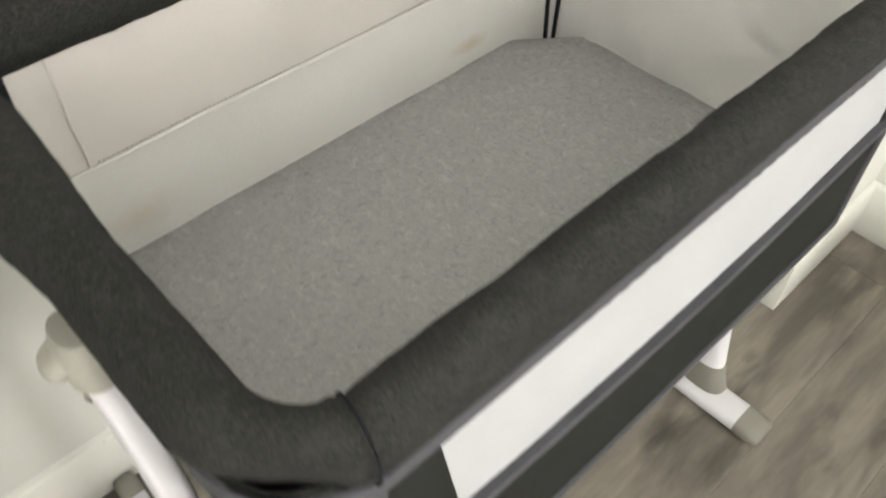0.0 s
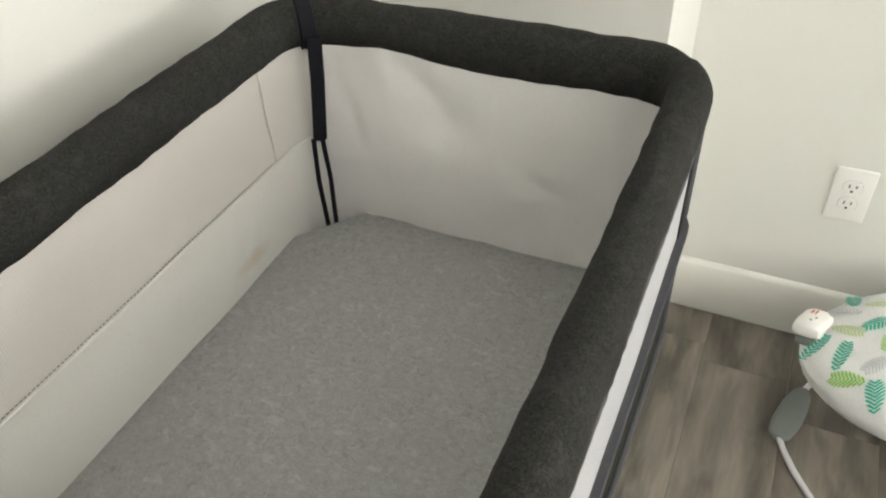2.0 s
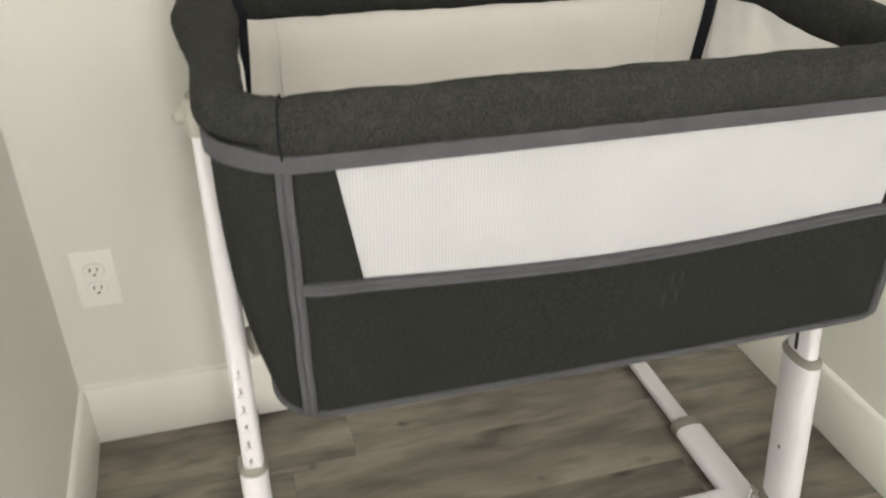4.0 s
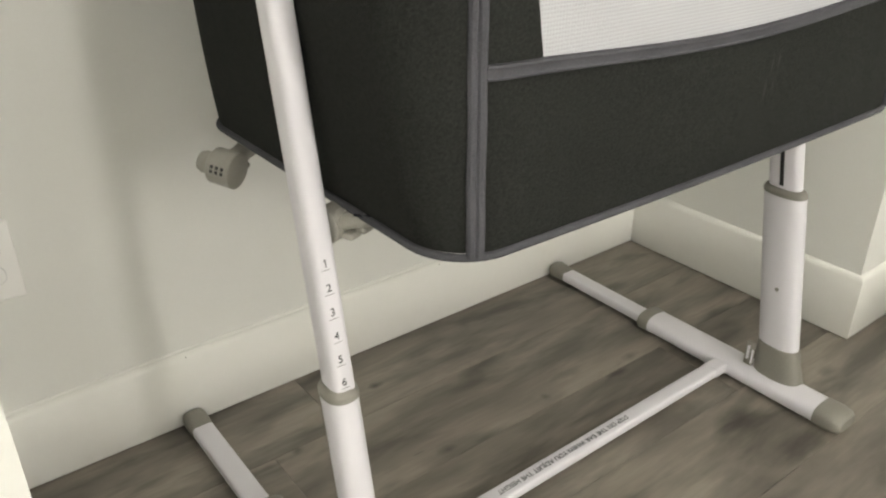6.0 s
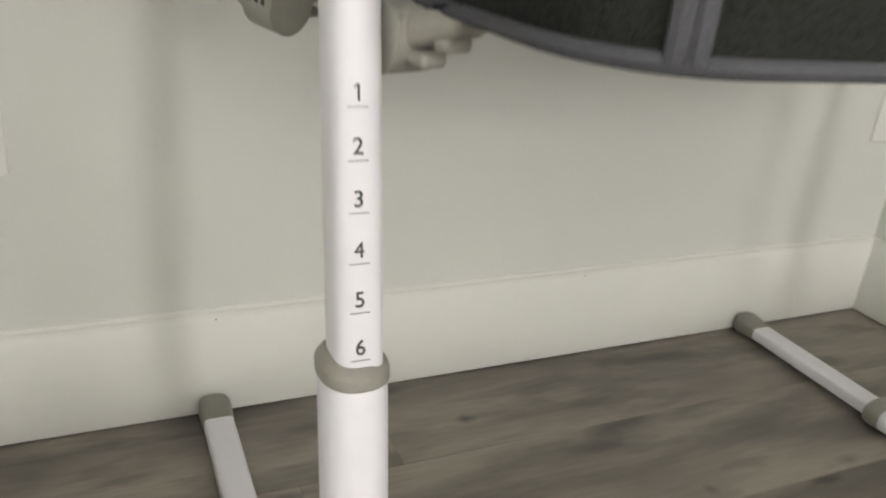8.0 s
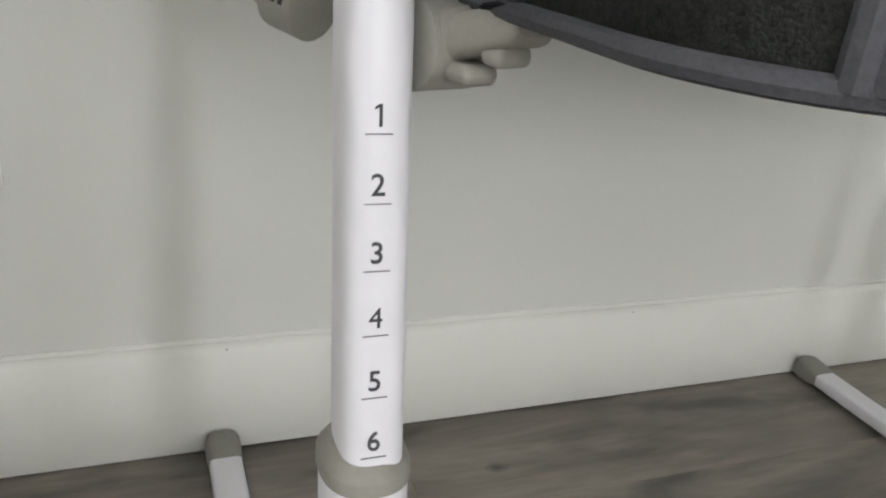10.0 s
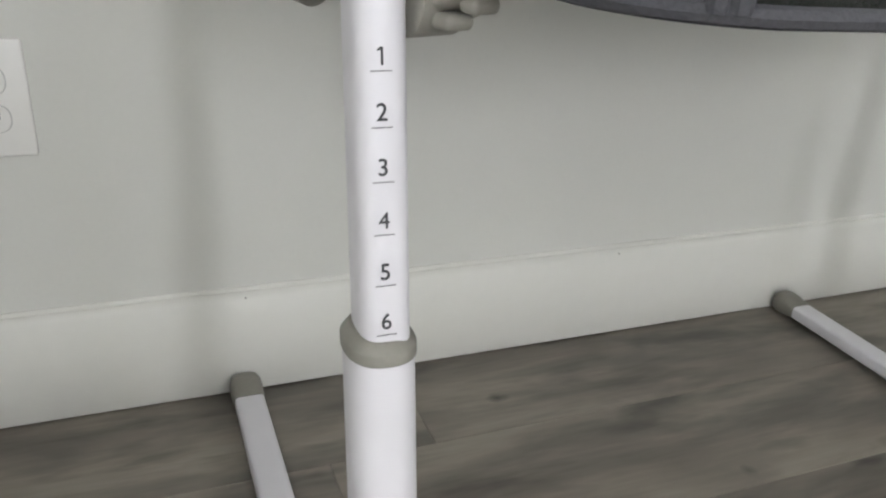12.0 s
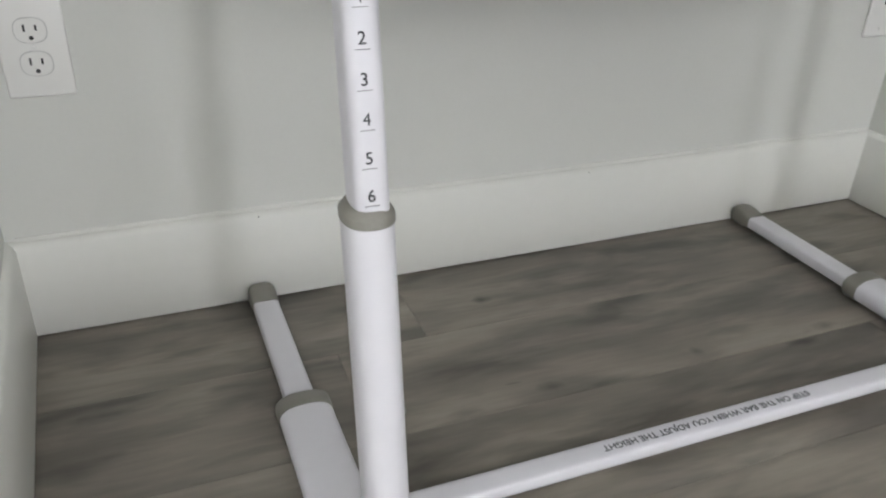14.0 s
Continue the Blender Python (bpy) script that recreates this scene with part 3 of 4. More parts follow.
bm = bmesh.new()
tube(bm, oval((0.3945, -0.6470, Z_RAIL + 0.001), (-0.18, -0.98, 0), (0, 0, 1), 0.0250, 0.0316, 24, 2.15), 0.0012, 6, True)
part("seam", bm, M_STRAP, bassinet, "dark stitched joint in the rail cover")

# the inside: white lining, a cream upper and a white lower band at the back
IN = 0.012
inner = plan(TX0 + 0.007, TX1 - IN, TY0 + IN, TY1 - IN, 0.060, 0.012)


def cut_in(test):
    ok = [test(*p) for p in inner]
    n = len(inner)
    s = next(i for i in range(n) if ok[i] and not ok[i - 1])
    out = []
    while ok[s % n]:
        out.append(inner[s % n])
        s += 1
    return out


for nm, test in (("lining", lambda x, y, nx, ny: x > TX1 - 0.07 and y < TY1 - 0.03), ("lining", lambda x, y, nx, ny: x < TX0 + 0.07 and y < TY1 - 0.03)):
    bm = bmesh.new()
    cloth(bm, cut_in(test), Z_BOT + 0.01, Z_RAIL - 0.02, 0.003, 0.009, 12, 12.0, 18, low=None, top=lambda x, y: 0.006 * noise.noise((y * 9, x, 2)))
    part(nm, bm, M_LINE, bassinet, "loose white fabric lining")
bm = bmesh.new()
cloth(bm, cut_in(lambda x, y, nx, ny: y < TY0 + 0.03), Z_BOT + 0.01, Z_BAND - 0.02, 0.003, 0.004, 9, 15.0, 8)
part("lining", bm, M_LINE, bassinet, "white fabric lining")
back_pts = cut_in(lambda x, y, nx, ny: ny > 0.35)
bm = bmesh.new()
cloth(bm, back_pts, Z_BAND - 0.004, Z_RAIL - 0.015, 0.003, 0.005, 8, 20.0, 8)
part("back_lining", bm, M_CREAM, bassinet, "cream mesh lining")
bm = bmesh.new()
cloth(bm, [(x - nx * 0.004, y - ny * 0.004, nx, ny) for x, y, nx, ny in back_pts], Z_BOT + 0.01, Z_BAND, 0.004, 0.006, 7, 22.0, 8)
part("lower_band", bm, M_BAND, bassinet, "white fabric band with faint tan stains")
bm = bmesh.new()
tube(bm, [(x - nx * 0.0095, y - ny * 0.0095, Z_BAND + 0.002 + 0.002 * noise.noise((x * 6, 0, 0))) for x, y, nx, ny in back_pts], 0.0022, 6)
part("seam", bm, M_BAND, bassinet)
bm = bmesh.new()
for i in range(118):
    sx = 0.445 + 0.0053 * i
    q = box(bmesh.new(), -0.0016, 0.0016, -0.0004, 0.0004, -0.0004, 0.0004)
    me = bpy.data.meshes.new("stitch")
    q.transform(Matrix.Translation((sx, TY1 - IN - 0.0095, Z_BAND + 0.0072 + 0.002 * noise.noise((sx * 6, 0, 0)))))
    q.to_mesh(me)
    q.free()
    bm.from_mesh(me)
    bpy.data.meshes.remove(me)
part("stitching", bm, M_STITCH, bassinet, "row of grey stitches along the lining seam", False)
for sx in (0.436, 1.078):
    bm = bmesh.new()
    tube(bm, [(sx + 0.002 * noise.noise((i * 0.4, sx, 0)), TY1 - IN - 0.0045, Z_BAND + (Z_RAIL - Z_BAND) * i / 10) for i in range(11)], 0.0016, 6)
    part("seam", bm, M_CREAM, bassinet)
# elastic straps in the back corners
for sx, sy, sgn, rx, ra in ((1.133, -0.170, 1, 1.167, 0.0325), (0.375, -0.180, -1, 0.357, 0.0350)):
    d = Vector((-sgn * 0.707, -0.707, 0))
    u = Vector((0.707, -sgn * 0.707, 0))
    bm = bmesh.new()
    wrap = []
    for i in range(28):
        w = 2 * math.pi * i / 28
        o = Vector((sgn * 0.7071 * math.cos(w), 0.7071 * math.cos(w), math.sin(w)))
        c = Vector((rx + ra * o.x, -0.152 + ra * o.y, Z_RAIL + 0.0345 * o.z))
        wrap.append([c + u * q + o * h for q, h in ((-0.010, -0.001), (0.010, -0.001), (0.009, 0.0022), (-0.009, 0.0022))])
    loft(bm, wrap, True)
    part("strap", bm, M_STRAP, bassinet, "black webbing loop round the rail")
    bm = bmesh.new()
    loft(bm, [oval(Vector((sx, sy, z)) + u * o, u, d, 0.0095, 0.002, 8, 4) for z, o in ((Z_RAIL - 0.01, 0.016), (0.85, 0.012), (0.762, 0.003))])
    strap = part("strap", bm, M_STRAP, bassinet, "black elastic webbing strap")
    for k in (-1, 1):
        bm = bmesh.new()
        tube(bm, [Vector((sx, sy, 0.765)) + u * 0.006 * k, Vector((sx, sy, 0.70)) + u * 0.0085 * k + d * 0.002, Vector((sx, sy, 0.618)) + u * 0.006 * k + d * 0.004], 0.0034, 8)
        part("strap", bm, M_STRAP, bassinet)

# mattress with its fitted sheet, corners cut off
mattress = thing("mattress", (CX, -0.39, Z_BOT + 0.012), "thin mattress under a heather grey fitted sheet in the bassinet", "mattress")
bm = bmesh.new()
mx0, mx1, my0, my1 = TX0 + 0.006, TX1 - 0.006, TY0 + 0.014, TY1 - 0.014
foot = []
for a, b in (((mx0, my0 + 0.05), (mx0 + 0.06, my0)), ((mx1 - 0.09, my0), (mx1, my0 + 0.07)), ((mx1, my1 - 0.075), (mx1 - 0.095, my1)), ((mx0 + 0.05, my1), (mx0, my1 - 0.04))):
    foot += [Vector(a).lerp(Vector(b), i / 4) for i in range(5)]
mid = Vector(((mx0 + mx1) / 2, (my0 + my1) / 2))
rings = []
for f, z in ((0.975, 0.604), (0.992, 0.607), (1.0, 0.612), (0.992, 0.618), (0.975, 0.6215)):
    rings.append([Vector((*(mid + (p - mid) * f), z)) for p in foot])
vs = loft(bm, rings, caps=False)
bm.faces.new(vs[0][::-1])
prev = vs[-1]
for f in (0.9, 0.75, 0.55, 0.3, 0.1):
    cur = [bm.verts.new((*(mid + (p - mid) * f), 0.622 + 0.0012 * noise.noise((p.x * 5 * f, p.y * 5 * f, 2)))) for p in foot]
    for i in range(len(cur)):
        bm.faces.new((prev[i], prev[(i + 1) % len(cur)], cur[(i + 1) % len(cur)], cur[i]))
    prev = cur
bm.faces.new(prev)
part("sheet", bm, M_SHEET, mattress)
bm = bmesh.new()
tube(bm, [Vector((*(mid + (p - mid) * 0.982), 0.6205 + 0.0008 * noise.noise((p.x * 22, p.y * 22, 4)))) for p in foot], 0.0024, 8, True)
part("seam", bm, M_SHEET, mattress, "raised grey sheet seam")

# ---- legs, leaning back from the feet to the middle of the tub ----
LEGS = ((0.3175, -1), (1.207, 1))
NUM_Z = [0.5402 - 0.0268 * i for i in range(6)]
X, Y, Z = (1, 0, 0), (0, 1, 0), (0, 0, 1)
LEAN = 0.17
leg_y = lambda z: -0.513 + LEAN * (z - 0.408)
for lx, side in LEGS:
    sa, bs, bi, oy = (0.0193, 0.0230, 0.0195, -0.0060) if side < 0 else (0.0215, 0.0370, 0.0285, 0.0)   # half depths of sleeve and tube

    def up(bm, stations, power=2.4, dx=0.0):
        return prism(bm, Z, [((lx + dx, leg_y(z) + oy, z), a, b) for z, a, b in stations], X, Y, power, 32)
    leg = part("leg", up(bmesh.new(), ((0.050, sa, bs), (0.387, sa, bs))), M_WHITE, bassinet, "white enamelled leg sleeve")
    part("collar", up(bmesh.new(), ((0.3825, sa + 0.0003, bs + 0.0003), (0.3832, sa + 0.0010, bs + 0.0010), (0.3888, sa + 0.0010, bs + 0.0010), (0.3896, sa + 0.0006, bs + 0.0006), (0.3945, sa - 0.0038, bs - 0.0026), (0.3950, sa - 0.0044, bs - 0.0032))), M_GREY, leg, "grey plastic collar")
    part("inner_tube", up(bmesh.new(), ((0.30, 0.0142, bi), (0.62, 0.0142, bi), (0.865, 0.0142, bi)), 3.1, 0.0015 if side < 0 else 0), M_WHITE, leg, "white enamelled inner tube")
    bm = bmesh.new()
    loft(bm, [[Vector((lx - side * d, leg_y(z) + oy + e, z)) for d, e in ((0.0130, -0.0035), (0.0149, -0.0035), (0.0149, 0.0035), (0.0130, 0.0035))] for z in (0.40, 0.60)])
    part("slot", bm, M_SLOT, leg, "dark slot in the inner tube", False)
    part("top_joint", up(bmesh.new(), ((0.846, 0.018, bi + 0.004), (0.850, 0.0195, bi + 0.0055), (0.870, 0.0195, bi + 0.0055), (0.886, 0.014, bi))), M_SOFTGREY, leg, "grey plastic top joint")
    bm = bmesh.new()
    ky = leg_y(0.868)
    prism(bm, X, [((lx + side * d, ky + e, z), a, b) for d, e, z, a, b in ((-0.03, 0.0, 0.868, 0.015, 0.013), (0.008, 0.0, 0.868, 0.017, 0.013), (0.019, -0.003, 0.864, 0.017, 0.0115), (0.026, -0.004, 0.863, 0.014, 0.009), (0.029, -0.005, 0.862, 0.009, 0.006), (0.0305, -0.005, 0.862, 0.003, 0.002))], Y, Z, 2, 20)
    part("knob", bm, M_SOFTGREY, leg, "grey plastic locking knob")
    part("bracket", up(bmesh.new(), ((0.030, 0.0285, bs + 0.011), (0.042, 0.0265, bs + 0.008), (0.070, 0.0242, bs + 0.0035), (0.094, 0.0232, bs + 0.002), (0.101, 0.0228, bs + 0.0015)), 2.6), M_GREY, leg, "grey plastic foot bracket")
    bm = bmesh.new()
    box(bm, lx - side * 0.018, lx - side * 0.027, leg_y(0.07) + 0.036, leg_y(0.07) + 0.052, 0.043, 0.092, 0.002)
    box(bm, lx - side * 0.024, lx - side * 0.029, leg_y(0.07) + 0.040, leg_y(0.07) + 0.048, 0.050, 0.056, 0.001)
    latch = part("latch", bm, M_GREY, leg)
    bm = bmesh.new()
    box(bm, lx - side * 0.0265, lx - side * 0.0315, leg_y(0.07) + 0.0425, leg_y(0.07) + 0.0465, 0.058, 0.086, 0.001)
    box(bm, lx - side * 0.0265, lx - side * 0.0300, leg_y(0.07) + 0.0345, leg_y(0.07) + 0.0375, 0.050, 0.080, 0.001)
    part("lever", bm, M_WHITE, latch, "small white latch lever")
    bm = bmesh.new()
    tube(bm, [(lx - side * 0.0205, leg_y(0.215) - 0.004, 0.215), (lx - side * 0.0228, leg_y(0.215) - 0.004, 0.215)], 0.0036, 10)
    part("button", bm, M_GREY, leg)
    # numbered scale on the face towards the room
    for i, z in enumerate(NUM_Z):
        m = Matrix.Translation((lx - 0.0008, leg_y(z) - 0.0259, z)) @ Euler((radians(90) - math.atan(LEAN), 0, 0)).to_matrix().to_4x4()
        if i == 0:
            bm = box(bmesh.new(), 0.0000, 0.0012, -0.0043, 0.0043, -0.0002, 0.0002)
            q = [bm.verts.new(p) for p in ((-0.0001, 0.0043, 0.0002), (-0.0001, 0.0030, 0.0002), (-0.0019, 0.0021, 0.0002), (-0.0019, 0.0032, 0.0002))]
            bm.faces.new(q)
            bm.transform(m)
        else:
            bm = text_bm(str(i + 1), 0.0124, m, 0.0002, 0.0 if i == 3 else 0.00010)
        part("number", bm, M_PRINT, leg, "", False)
        bm = box(bmesh.new(), -0.0055, 0.0055, -0.0073, -0.0068, -0.0002, 0.0002)
        bm.transform(m)
        part("mark_line", bm, M_MARK, leg, "", False)

# ---- feet and crossbar ----
for lx, side in LEGS:
    fx = lx - (0.013 if side < 0 else 0.012)
    bm = bmesh.new()
    prism(bm, Y, [((fx, y, 0.021), a, b) for y, a, b in ((-0.678, 0.0315, 0.019), (-0.300, 0.0315, 0.019))], X, Z, 2.5, 32)
    foot_ob = part("foot", bm, M_WHITE, bassinet, "white enamelled floor tube")
    bm = bmesh.new()
    prism(bm, Y, [((fx, y, 0.021), a, b) for y, a, b in ((-0.306, 0.0328, 0.0203), (-0.284, 0.0332, 0.0207), (-0.280, 0.031, 0.018))], X, Z, 2.5, 32)
    part("collar", bm, M_GREY, foot_ob, "grey plastic collar")
    bm = bmesh.new()
    prism(bm, Y, [((fx, y, 0.018), 0.0180, 0.0105) for y in (-0.33, -0.045)], X, Z, 5, 28)
    part("extension", bm, M_WHITE, foot_ob, "white enamelled extension tube")
    bm = bmesh.new()
    prism(bm, Y, [((fx, y, z), a, b) for y, z, a, b in ((-0.050, 0.018, 0.0190, 0.0118), (-0.030, 0.0185, 0.0200, 0.0165), (-0.014, 0.0185, 0.0200, 0.0175), (-0.005, 0.018, 0.018, 0.0155), (-0.002, 0.017, 0.013, 0.011))], X, Z, 3.2, 28)
    part("end_cap", bm, M_GREY, foot_ob, "grey rubber end cap")
    bm = bmesh.new()
    prism(bm, Y, [((fx, y, 0.0205), a, b) for y, a, b in ((-0.672, 0.0322, 0.0198), (-0.700, 0.0325, 0.0202), (-0.715, 0.030, 0.017), (-0.721, 0.024, 0.011))], X, Z, 2.8, 32)
    part("end_cap", bm, M_GREY, foot_ob, "grey rubber end cap")
bm = bmesh.new()
BAR_Y = -0.482
prism(bm, X, [((x, BAR_Y, 0.023), 0.0150, 0.0092) for x in (LEGS[0][0] - 0.01, LEGS[1][0] - 0.01)], Y, Z, 4.5, 24)
bar = part("crossbar", bm, M_WHITE, bassinet, "white enamelled crossbar")
m = Matrix.Translation((0.748, BAR_Y, 0.0324)) @ Euler((0, 0, radians(180))).to_matrix().to_4x4()
part("lettering", text_bm("STEP ON THE BAR WHEN YOU ADJUST THE HEIGHT", 0.0126, m, 0.0002, 0.0001), M_PRINT, bar, "dark printed warning", False)
bm = bmesh.new()
prism(bm, X, [((x, BAR_Y, 0.023), 0.0160, 0.0102) for x in (LEGS[1][0] - 0.072, LEGS[1][0] - 0.020)], Y, Z, 4.5, 24)
part("sleeve", bm, M_WHITE, bar)

# ---- strap clamps under the tub ----
for cx, cy, cz, turn, r, reach in ((0.336, -0.226, 0.5495, 122, 0.0235, 1.0), (0.358, -0.474, 0.562, 18, 0.0200, 0.74)):
    m = Matrix.Translation((cx, cy, cz)) @ Euler((0, -0.16 if turn > 90 else 0, radians(turn))).to_matrix().to_4x4()
    bm = bmesh.new()
    prism(bm, X, [((d, 0, 0), w, w) for d, w in ((-0.0235, r - 0.003), (-0.0215, r), (0.010, r), (0.0120, r - 0.002), (0.0122, r * 0.62), (0.026, r * 0.62), (0.031, r * 0.54), (0.033, r * 0.35))], Y, Z, 2, 28)
    bm.transform(m)
    clamp = part("strap_clamp", bm, M_SOFTGREY, bassinet, "grey plastic strap clamp")
    bm = bmesh.new()
    prism(bm, X, [((x, y * reach, z), a, b) for x, y, z, a, b in ((-0.006, -0.012, 0.004, 0.013, 0.014), (-0.006, -0.026, 0.005, 0.014, 0.013), (-0.005, -0.0265, 0.006, 0.012, 0.010), (-0.003, -0.048, 0.011, 0.012, 0.009), (0.0, -0.066, 0.016, 0.014, 0.010), (0.0, -0.072, 0.018, 0.011, 0.007))], X, Z, 3, 20)
    bm.transform(m)
    part("clamp_arm", bm, M_SOFTGREY, clamp)
    for d in (-0.013, -0.0055, 0.002):
        bm = bmesh.new()
        for h in (0.10, 0.36):
            box(bm, d - 0.0020, d + 0.0020, r - 0.004, r + 0.0002, -0.0022, 0.0022)
            bmesh.ops.rotate(bm, verts=bm.verts[-8:], cent=(0, 0, 0), matrix=Matrix.Rotation(h, 3, "X"))
        bm.transform(m)
        part("vent_slot", bm, M_SLOT, clamp, "", False)
    bm = bmesh.new()
    box(bm, -0.015, 0.004, -0.043 * reach, -0.020 * reach, -0.0130, -0.004, 0.0042, 3)
    box(bm, -0.011, 0.008, -0.062 * reach, -0.044 * reach, -0.0030, 0.006, 0.0040, 3)
    bm.transform(m)
    part("clamp_tab", bm, M_SOFTGREY, clamp)
    bm = bmesh.new()
    loft(bm, [oval(m @ Vector((-0.004, y * reach, z)), m.to_3x3() @ Vector((1, 0, 0)), Vector((0, 0, 1)), 0.013, 0.0016, 8, 4) for y, z in ((-0.050, 0.020), (-0.064, 0.022), (-0.080, 0.024))])
    part("strap", bm, M_STRAP, clamp, "dark webbing strap")


# ---- electrical outlets ----
def outlet(m, label):
    """A duplex outlet on a wall; built facing -y with its plate's middle at the origin."""
    ob = thing("electrical_outlet", (0, 0, 0), label, "outlet", "wall outlets")
    bm = box(bmesh.new(), -0.0375, 0.0375, -0.0055, 0, -0.0605, 0.0605, 0.003, 3)
    plate = part("cover_plate", bm, M_PLATE, ob)
    for z in (0.0195, -0.0195):
        bm = bmesh.new()
        prism(bm, Y, [((0, y, z), a, a * 0.83) for y, a in ((-0.004, 0.0172), (-0.0068, 0.0172), (-0.0074, 0.0166))], X, Z, 2.6, 28)
        gap = bmesh.new()
        prism(gap, Y, [((0, y, z), 0.0181, 0.0152) for y in (-0.004, -0.0057)], X, Z, 2.6, 28)
        part("gap", gap, M_RING, ob)
        rec = part("receptacle", bm, M_PLATE, ob)
        bm = bmesh.new()
        for sx, h in ((-0.0063, 0.0042), (0.0063, 0.0034)):
            box(bm, sx - 0.0012, sx + 0.0012, -0.0077, -0.0070, z + 0.003 - h, z + 0.003 + h)
        prism(bm, Y, [((0, y, z - 0.0085), 0.0026, 0.0026) for y in (-0.0070, -0.0077)], X, Z, 2, 14)
        part("slots", bm, M_SLOT, rec, "", False)
    bm = bmesh.new()
    prism(bm, Y, [((0, y, 0), a, a) for y, a in ((-0.005, 0.0032), (-0.0066, 0.0032), (-0.0070, 0.0026))], X, Z, 2, 16)
    part("screw", bm, M_PLATE, ob)
    ob.matrix_world = m
    return ob


outlet(Matrix.Translation((0.071, BT, 0.394)), "white duplex wall outlet above the baseboard")
outlet(Matrix.Translation((RX + BT, -0.906, 0.392)) @ Euler((0, 0, radians(-90))).to_matrix().to_4x4(), "white duplex wall outlet near the baby bouncer")
wp = thing("wall_plate", (1.432, BT, 0.384), "white wall plate with a dark port near the corner", "wall plate")
bm = box(bmesh.new(), 1.398, 1.467, BT - 0.0055, BT, 0.327, 0.442, 0.003, 3)
part("cover_plate", bm, M_PLATE, wp)
bm = box(bmesh.new(), 1.428, 1.446, BT - 0.0075, BT - 0.005, 0.384, 0.397, 0.001)
part("port", bm, M_SLOT, wp, "dark socket")
bm = bmesh.new()
prism(bm, Y, [((1.432, y, 0.342), 0.003, 0.003) for y in (BT - 0.005, BT - 0.0068)], X, Z, 2, 14)
part("screw", bm, M_PLATE, wp)


# ---- the baby bouncer beyond the bassinet ----
M_LEAFCLOTH = material("white_jersey", (0.80, 0.80, 0.79), 0.9, (0.70, 0.71, 0.72), 18, 300, 0.3, 0.3, spec=0.2)
M_TEAL = material("teal_print", (0.05, 0.50, 0.36), 0.85, (0.04, 0.42, 0.30), 30, 300, 0.4, 0.1)
M_LIME = material("lime_print", (0.32, 0.62, 0.12), 0.85, (0.26, 0.54, 0.09), 30, 300, 0.4, 0.1)
M_PALE = material("pale_print", (0.60, 0.72, 0.40), 0.85, None, 30, 300, 0.4, 0.1)
M_GHOST = material("grey_print", (0.62, 0.64, 0.66), 0.85, None, 30, 300, 0.4, 0.1)
M_FOOT = material("grey_rubber", (0.20, 0.22, 0.21), 0.7, (0.16, 0.18, 0.17), 14, 300, 0.4, 0.08)
M_RED = material("red_print", (0.62, 0.10, 0.07), 0.7, None, 30, 300, 0.4, 0.02)
M_BUTTON = material("green_button", (0.20, 0.32, 0.06), 0.6, None, 30, 300, 0.4, 0.02)
bouncer = thing("baby_bouncer", (1.58, -1.12, 0), "white baby bouncer with green leaf print on a wire frame", "baby bouncer")
SX, SY, SA, SB, SZ, STILT = 1.575, -1.165, 0.205, 0.310, 0.265, -0.16


def seat_top(x, y):
    q = min(0.999, ((x - SX) / SA) ** 2 + ((y - SY) / SB) ** 2)
    return SZ + STILT * (y - SY) + 0.050 * (1 - q ** 2.2)


bm = bmesh.new()
rings = []
for f, dz in ((0.02, 0), (0.25, 0), (0.5, 0), (0.72, 0), (0.86, 0), (0.95, 0), (1.0, -0.012), (0.985, -0.034), (0.93, -0.056), (0.80, -0.075), (0.5, -0.09), (0.1, -0.095)):
    ring = []
    for i in range(48):
        w = 2 * math.pi * i / 48
        x, y = SX + SA * f * math.cos(w), SY + SB * f * math.sin(w)
        z = seat_top(x, y) if dz == 0 else SZ + STILT * (y - SY) + dz
        ring.append(Vector((x, y, z + 0.003 * noise.noise((x * 14, y * 14, dz * 20)))))
    rings.append(ring)
loft(bm, rings)
pad = part("seat_pad", bm, M_LEAFCLOTH, bouncer, "white padded cloth seat")


def leaf(cx, cy, length, width, turn, mat, n=9):
    """A printed leaf: slanting strokes on both sides of a spine, laid on the seat."""
    bm = bmesh.new()
    c, sn = math.cos(radians(turn)), math.sin(radians(turn))

    def put(u, v, lift=0.0016):
        x, y = cx + c * u - sn * v, cy + sn * u + c * v
        return bm.verts.new((x, y, seat_top(x, y) + lift + 0.003 * noise.noise((x * 14, y * 14, 0))))
    for i in range(n):
        u = -length / 2 + length * i / n
        w = width * math.sin(math.pi * (i + 1.2) / (n + 1.4)) ** 0.55
        t = length / n * 0.55
        for sg in (-1, 1):
            q = [put(u, 0), put(u + t, 0), put(u + t + w * 0.50, sg * w * 0.6), put(u + t * 0.7 + w * 0.70, sg * w), put(u + w * 0.70, sg * w), put(u + w * 0.45, sg * w * 0.6)]
            bm.faces.new(q if sg > 0 else q[::-1])
    part("leaf_print", bm, mat, pad)


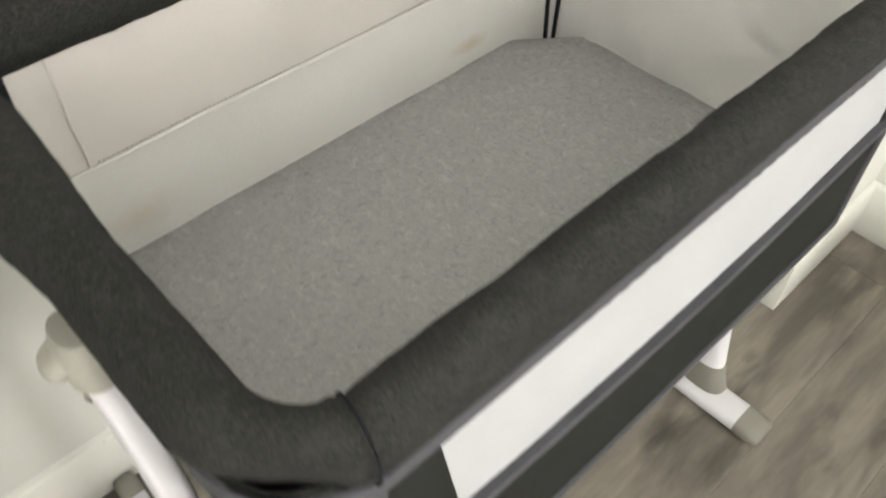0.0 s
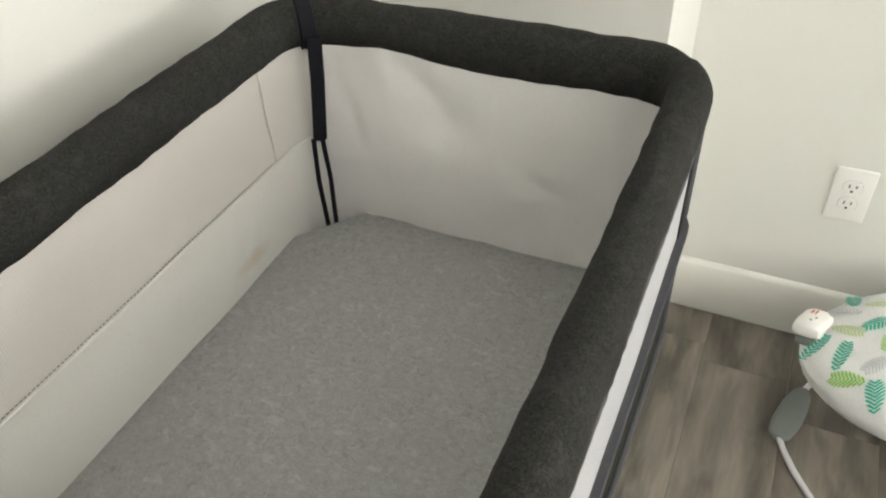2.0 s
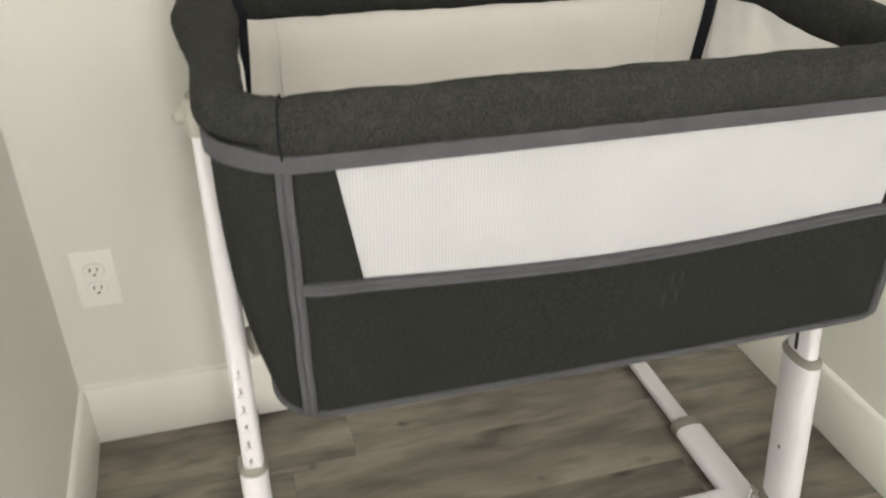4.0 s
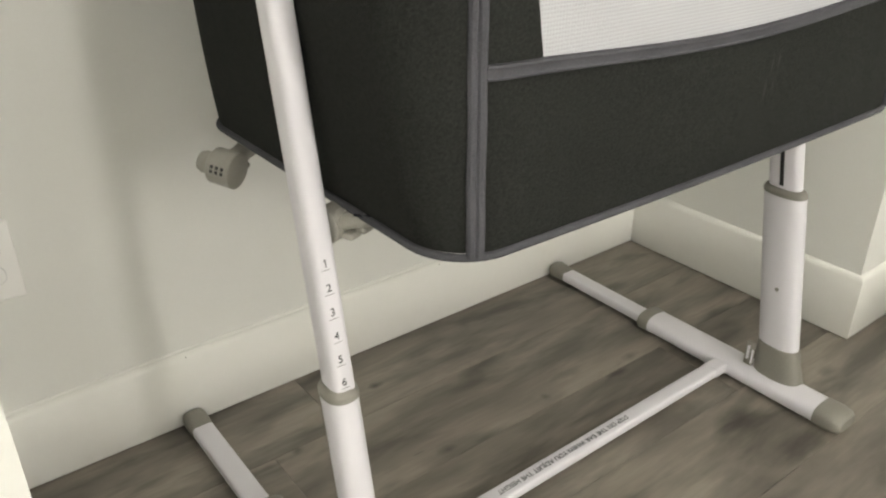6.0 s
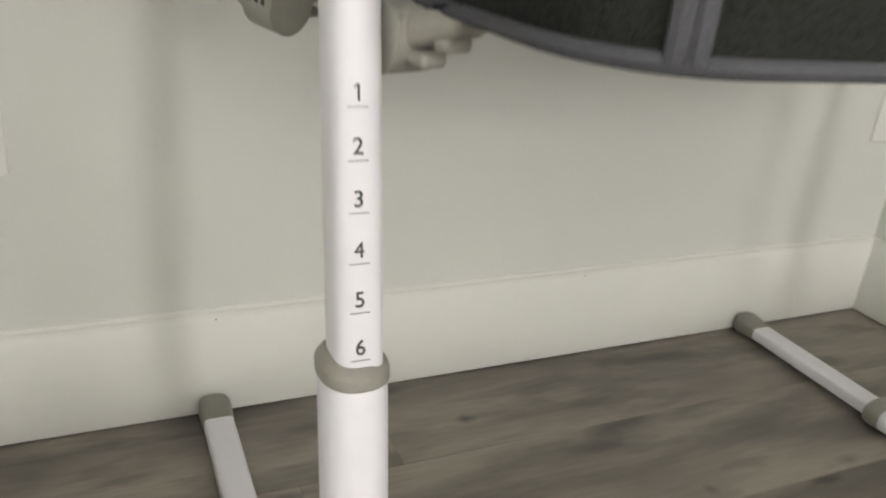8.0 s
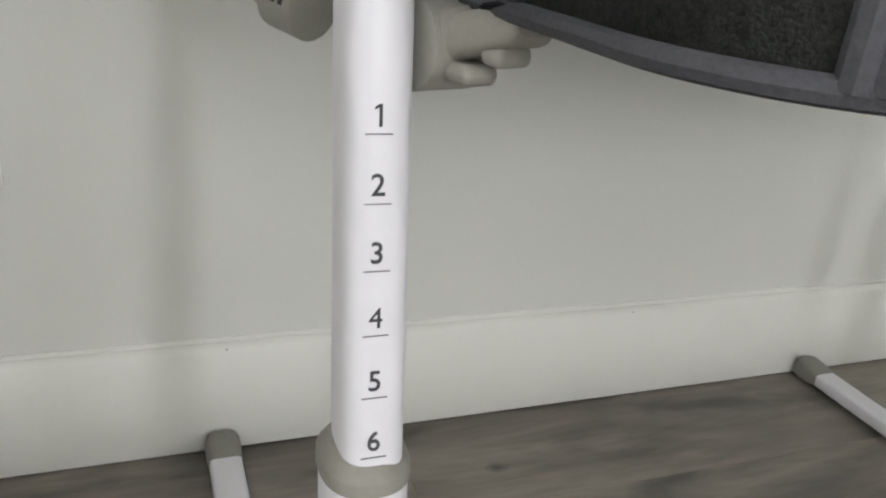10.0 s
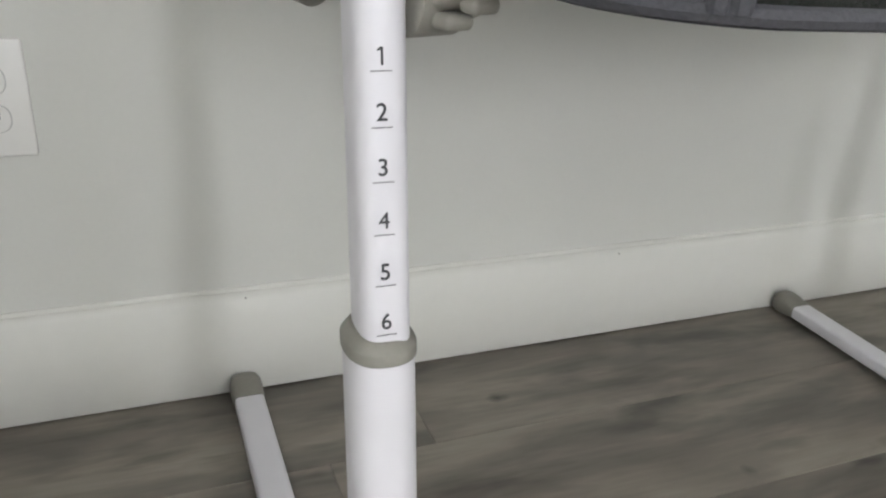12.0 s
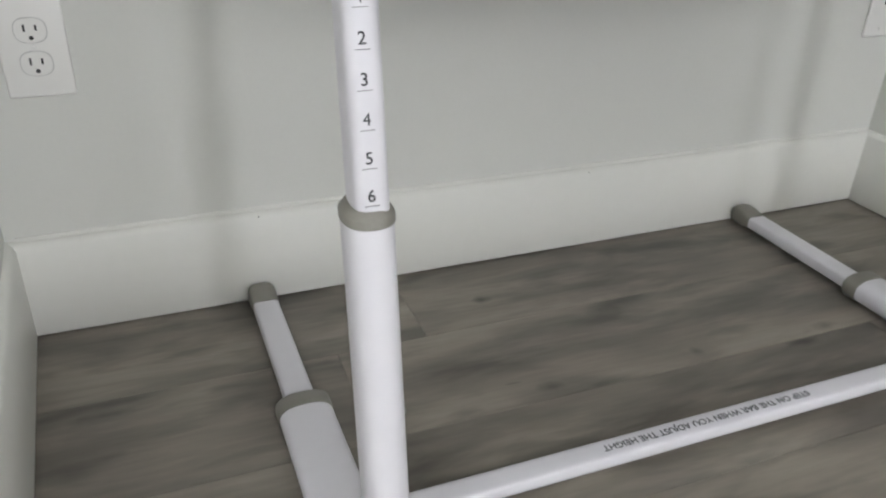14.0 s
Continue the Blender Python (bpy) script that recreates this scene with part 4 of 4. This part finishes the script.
rng = random.Random(5)
INKS = (M_TEAL, M_GHOST, M_LIME, M_TEAL, M_PALE, M_GHOST, M_TEAL)
k = 0
for j in range(12):
    for i in range(8):
        x = SX - 0.19 + 0.056 * (i + 0.5 * (j % 2)) + rng.uniform(-0.008, 0.008)
        y = SY + 0.29 - 0.052 * j + rng.uniform(-0.008, 0.008)
        if ((x - SX) / SA) ** 2 + ((y - SY) / SB) ** 2 < 0.90:
            leaf(x, y, rng.uniform(0.052, 0.064), rng.uniform(0.0115, 0.0145), rng.uniform(0, 360), INKS[k % len(INKS)])
            k += 1
bm = bmesh.new()
m = Matrix.Translation((1.596, -0.868, 0.243)) @ Euler((radians(-14), radians(10), radians(-23))).to_matrix().to_4x4() @ Matrix.Scale(0.86, 4)
loft(bm, [oval((0, y, z), (1, 0, 0), (0, 0, 1), a, b, 24, 3.2) for y, z, a, b in ((-0.031, -0.006, 0.030, 0.010), (-0.027, -0.003, 0.038, 0.017), (-0.012, 0.0, 0.043, 0.022), (0.012, 0.0, 0.045, 0.022), (0.026, -0.002, 0.042, 0.018), (0.030, -0.004, 0.034, 0.012))])
bm.transform(m)
unit = part("control_box", bm, M_PLATE, bouncer, "white and grey vibration box with small buttons")
bm = bmesh.new()
box(bm, -0.040, 0.040, -0.022, 0.022, -0.040, -0.018, 0.008, 2)
bm.transform(m)
part("battery_case", bm, M_FOOT, unit, "grey plastic underside")
for dx, dy, w, h, mt in ((0.012, 0.008, 0.016, 0.003, M_RED), (0.012, 0.000, 0.016, 0.003, M_RED), (-0.012, -0.010, 0.005, 0.004, M_BUTTON), (-0.026, -0.004, 0.005, 0.004, M_BUTTON)):
    bm = bmesh.new()
    box(bm, dx - w / 2, dx + w / 2, dy - h / 2, dy + h / 2, 0.0215, 0.0232)
    bm.transform(m)
    part("marking", bm, mt, unit, "", False)
# grey rubber foot lying on the floor, and the white wire frame through it
bm = bmesh.new()
d = Vector((1.652 - 1.500, -0.906 + 0.868, 0)).normalized()
nrm = Vector((-d.y, d.x, 0))
p0 = Vector((1.495, -0.866, 0.013))
loft(bm, [oval(p0 + d * a, nrm, Z, w, h, 20, 2.4) for a, w, h in ((0.0, 0.012, 0.008), (0.012, 0.022, 0.012), (0.05, 0.028, 0.013), (0.10, 0.026, 0.013), (0.135, 0.019, 0.012), (0.150, 0.010, 0.008))])
part("rubber_foot", bm, M_FOOT, bouncer, "grey rubber foot")
bm = bmesh.new()
tube(bm, [(1.500, -0.868, 0.012), (1.470, -0.882, 0.009), (1.430, -0.905, 0.008), (1.389, -0.934, 0.008), (1.345, -0.968, 0.008), (1.300, -1.010, 0.008), (1.270, -1.06, 0.008), (1.262, -1.13, 0.008), (1.275, -1.25, 0.008), (1.32, -1.38, 0.008), (1.42, -1.46, 0.02), (1.46, -1.44, 0.12), (1.46, -1.40, 0.262)], 0.0062, 10)
part("wire_frame", bm, M_WHITE, bouncer, "white enamelled wire frame")
bm = bmesh.new()
tube(bm, [(1.640, -0.902, 0.013), (1.668, -0.918, 0.020), (1.70, -0.95, 0.05), (1.72, -1.0, 0.10), (1.71, -1.06, 0.16), (1.69, -1.12, 0.185)], 0.0062, 10)
part("wire_frame", bm, M_WHITE, bouncer)

bouncer.location.y -= 0.026


# ---- floor planks ----
PW, PL = 0.182, 1.22
rng = random.Random(11)
y1 = BT
while y1 > FRONT:
    y0 = max(FRONT, y1 - PW)
    x = LEFT - rng.random() * PL
    while x < RX + BT:
        a, b = max(x, LEFT), min(x + PL, RX + BT)
        if b - a > 0.02:
            bm = box(bmesh.new(), a + 0.0003, b - 0.0003, y0 + 0.0003, y1 - 0.0003, -0.008, 0.0, 0.0004, 1)
            link("plank", bm, M_FLOOR, floor, "", False)
        x += PL
    y1 -= PW
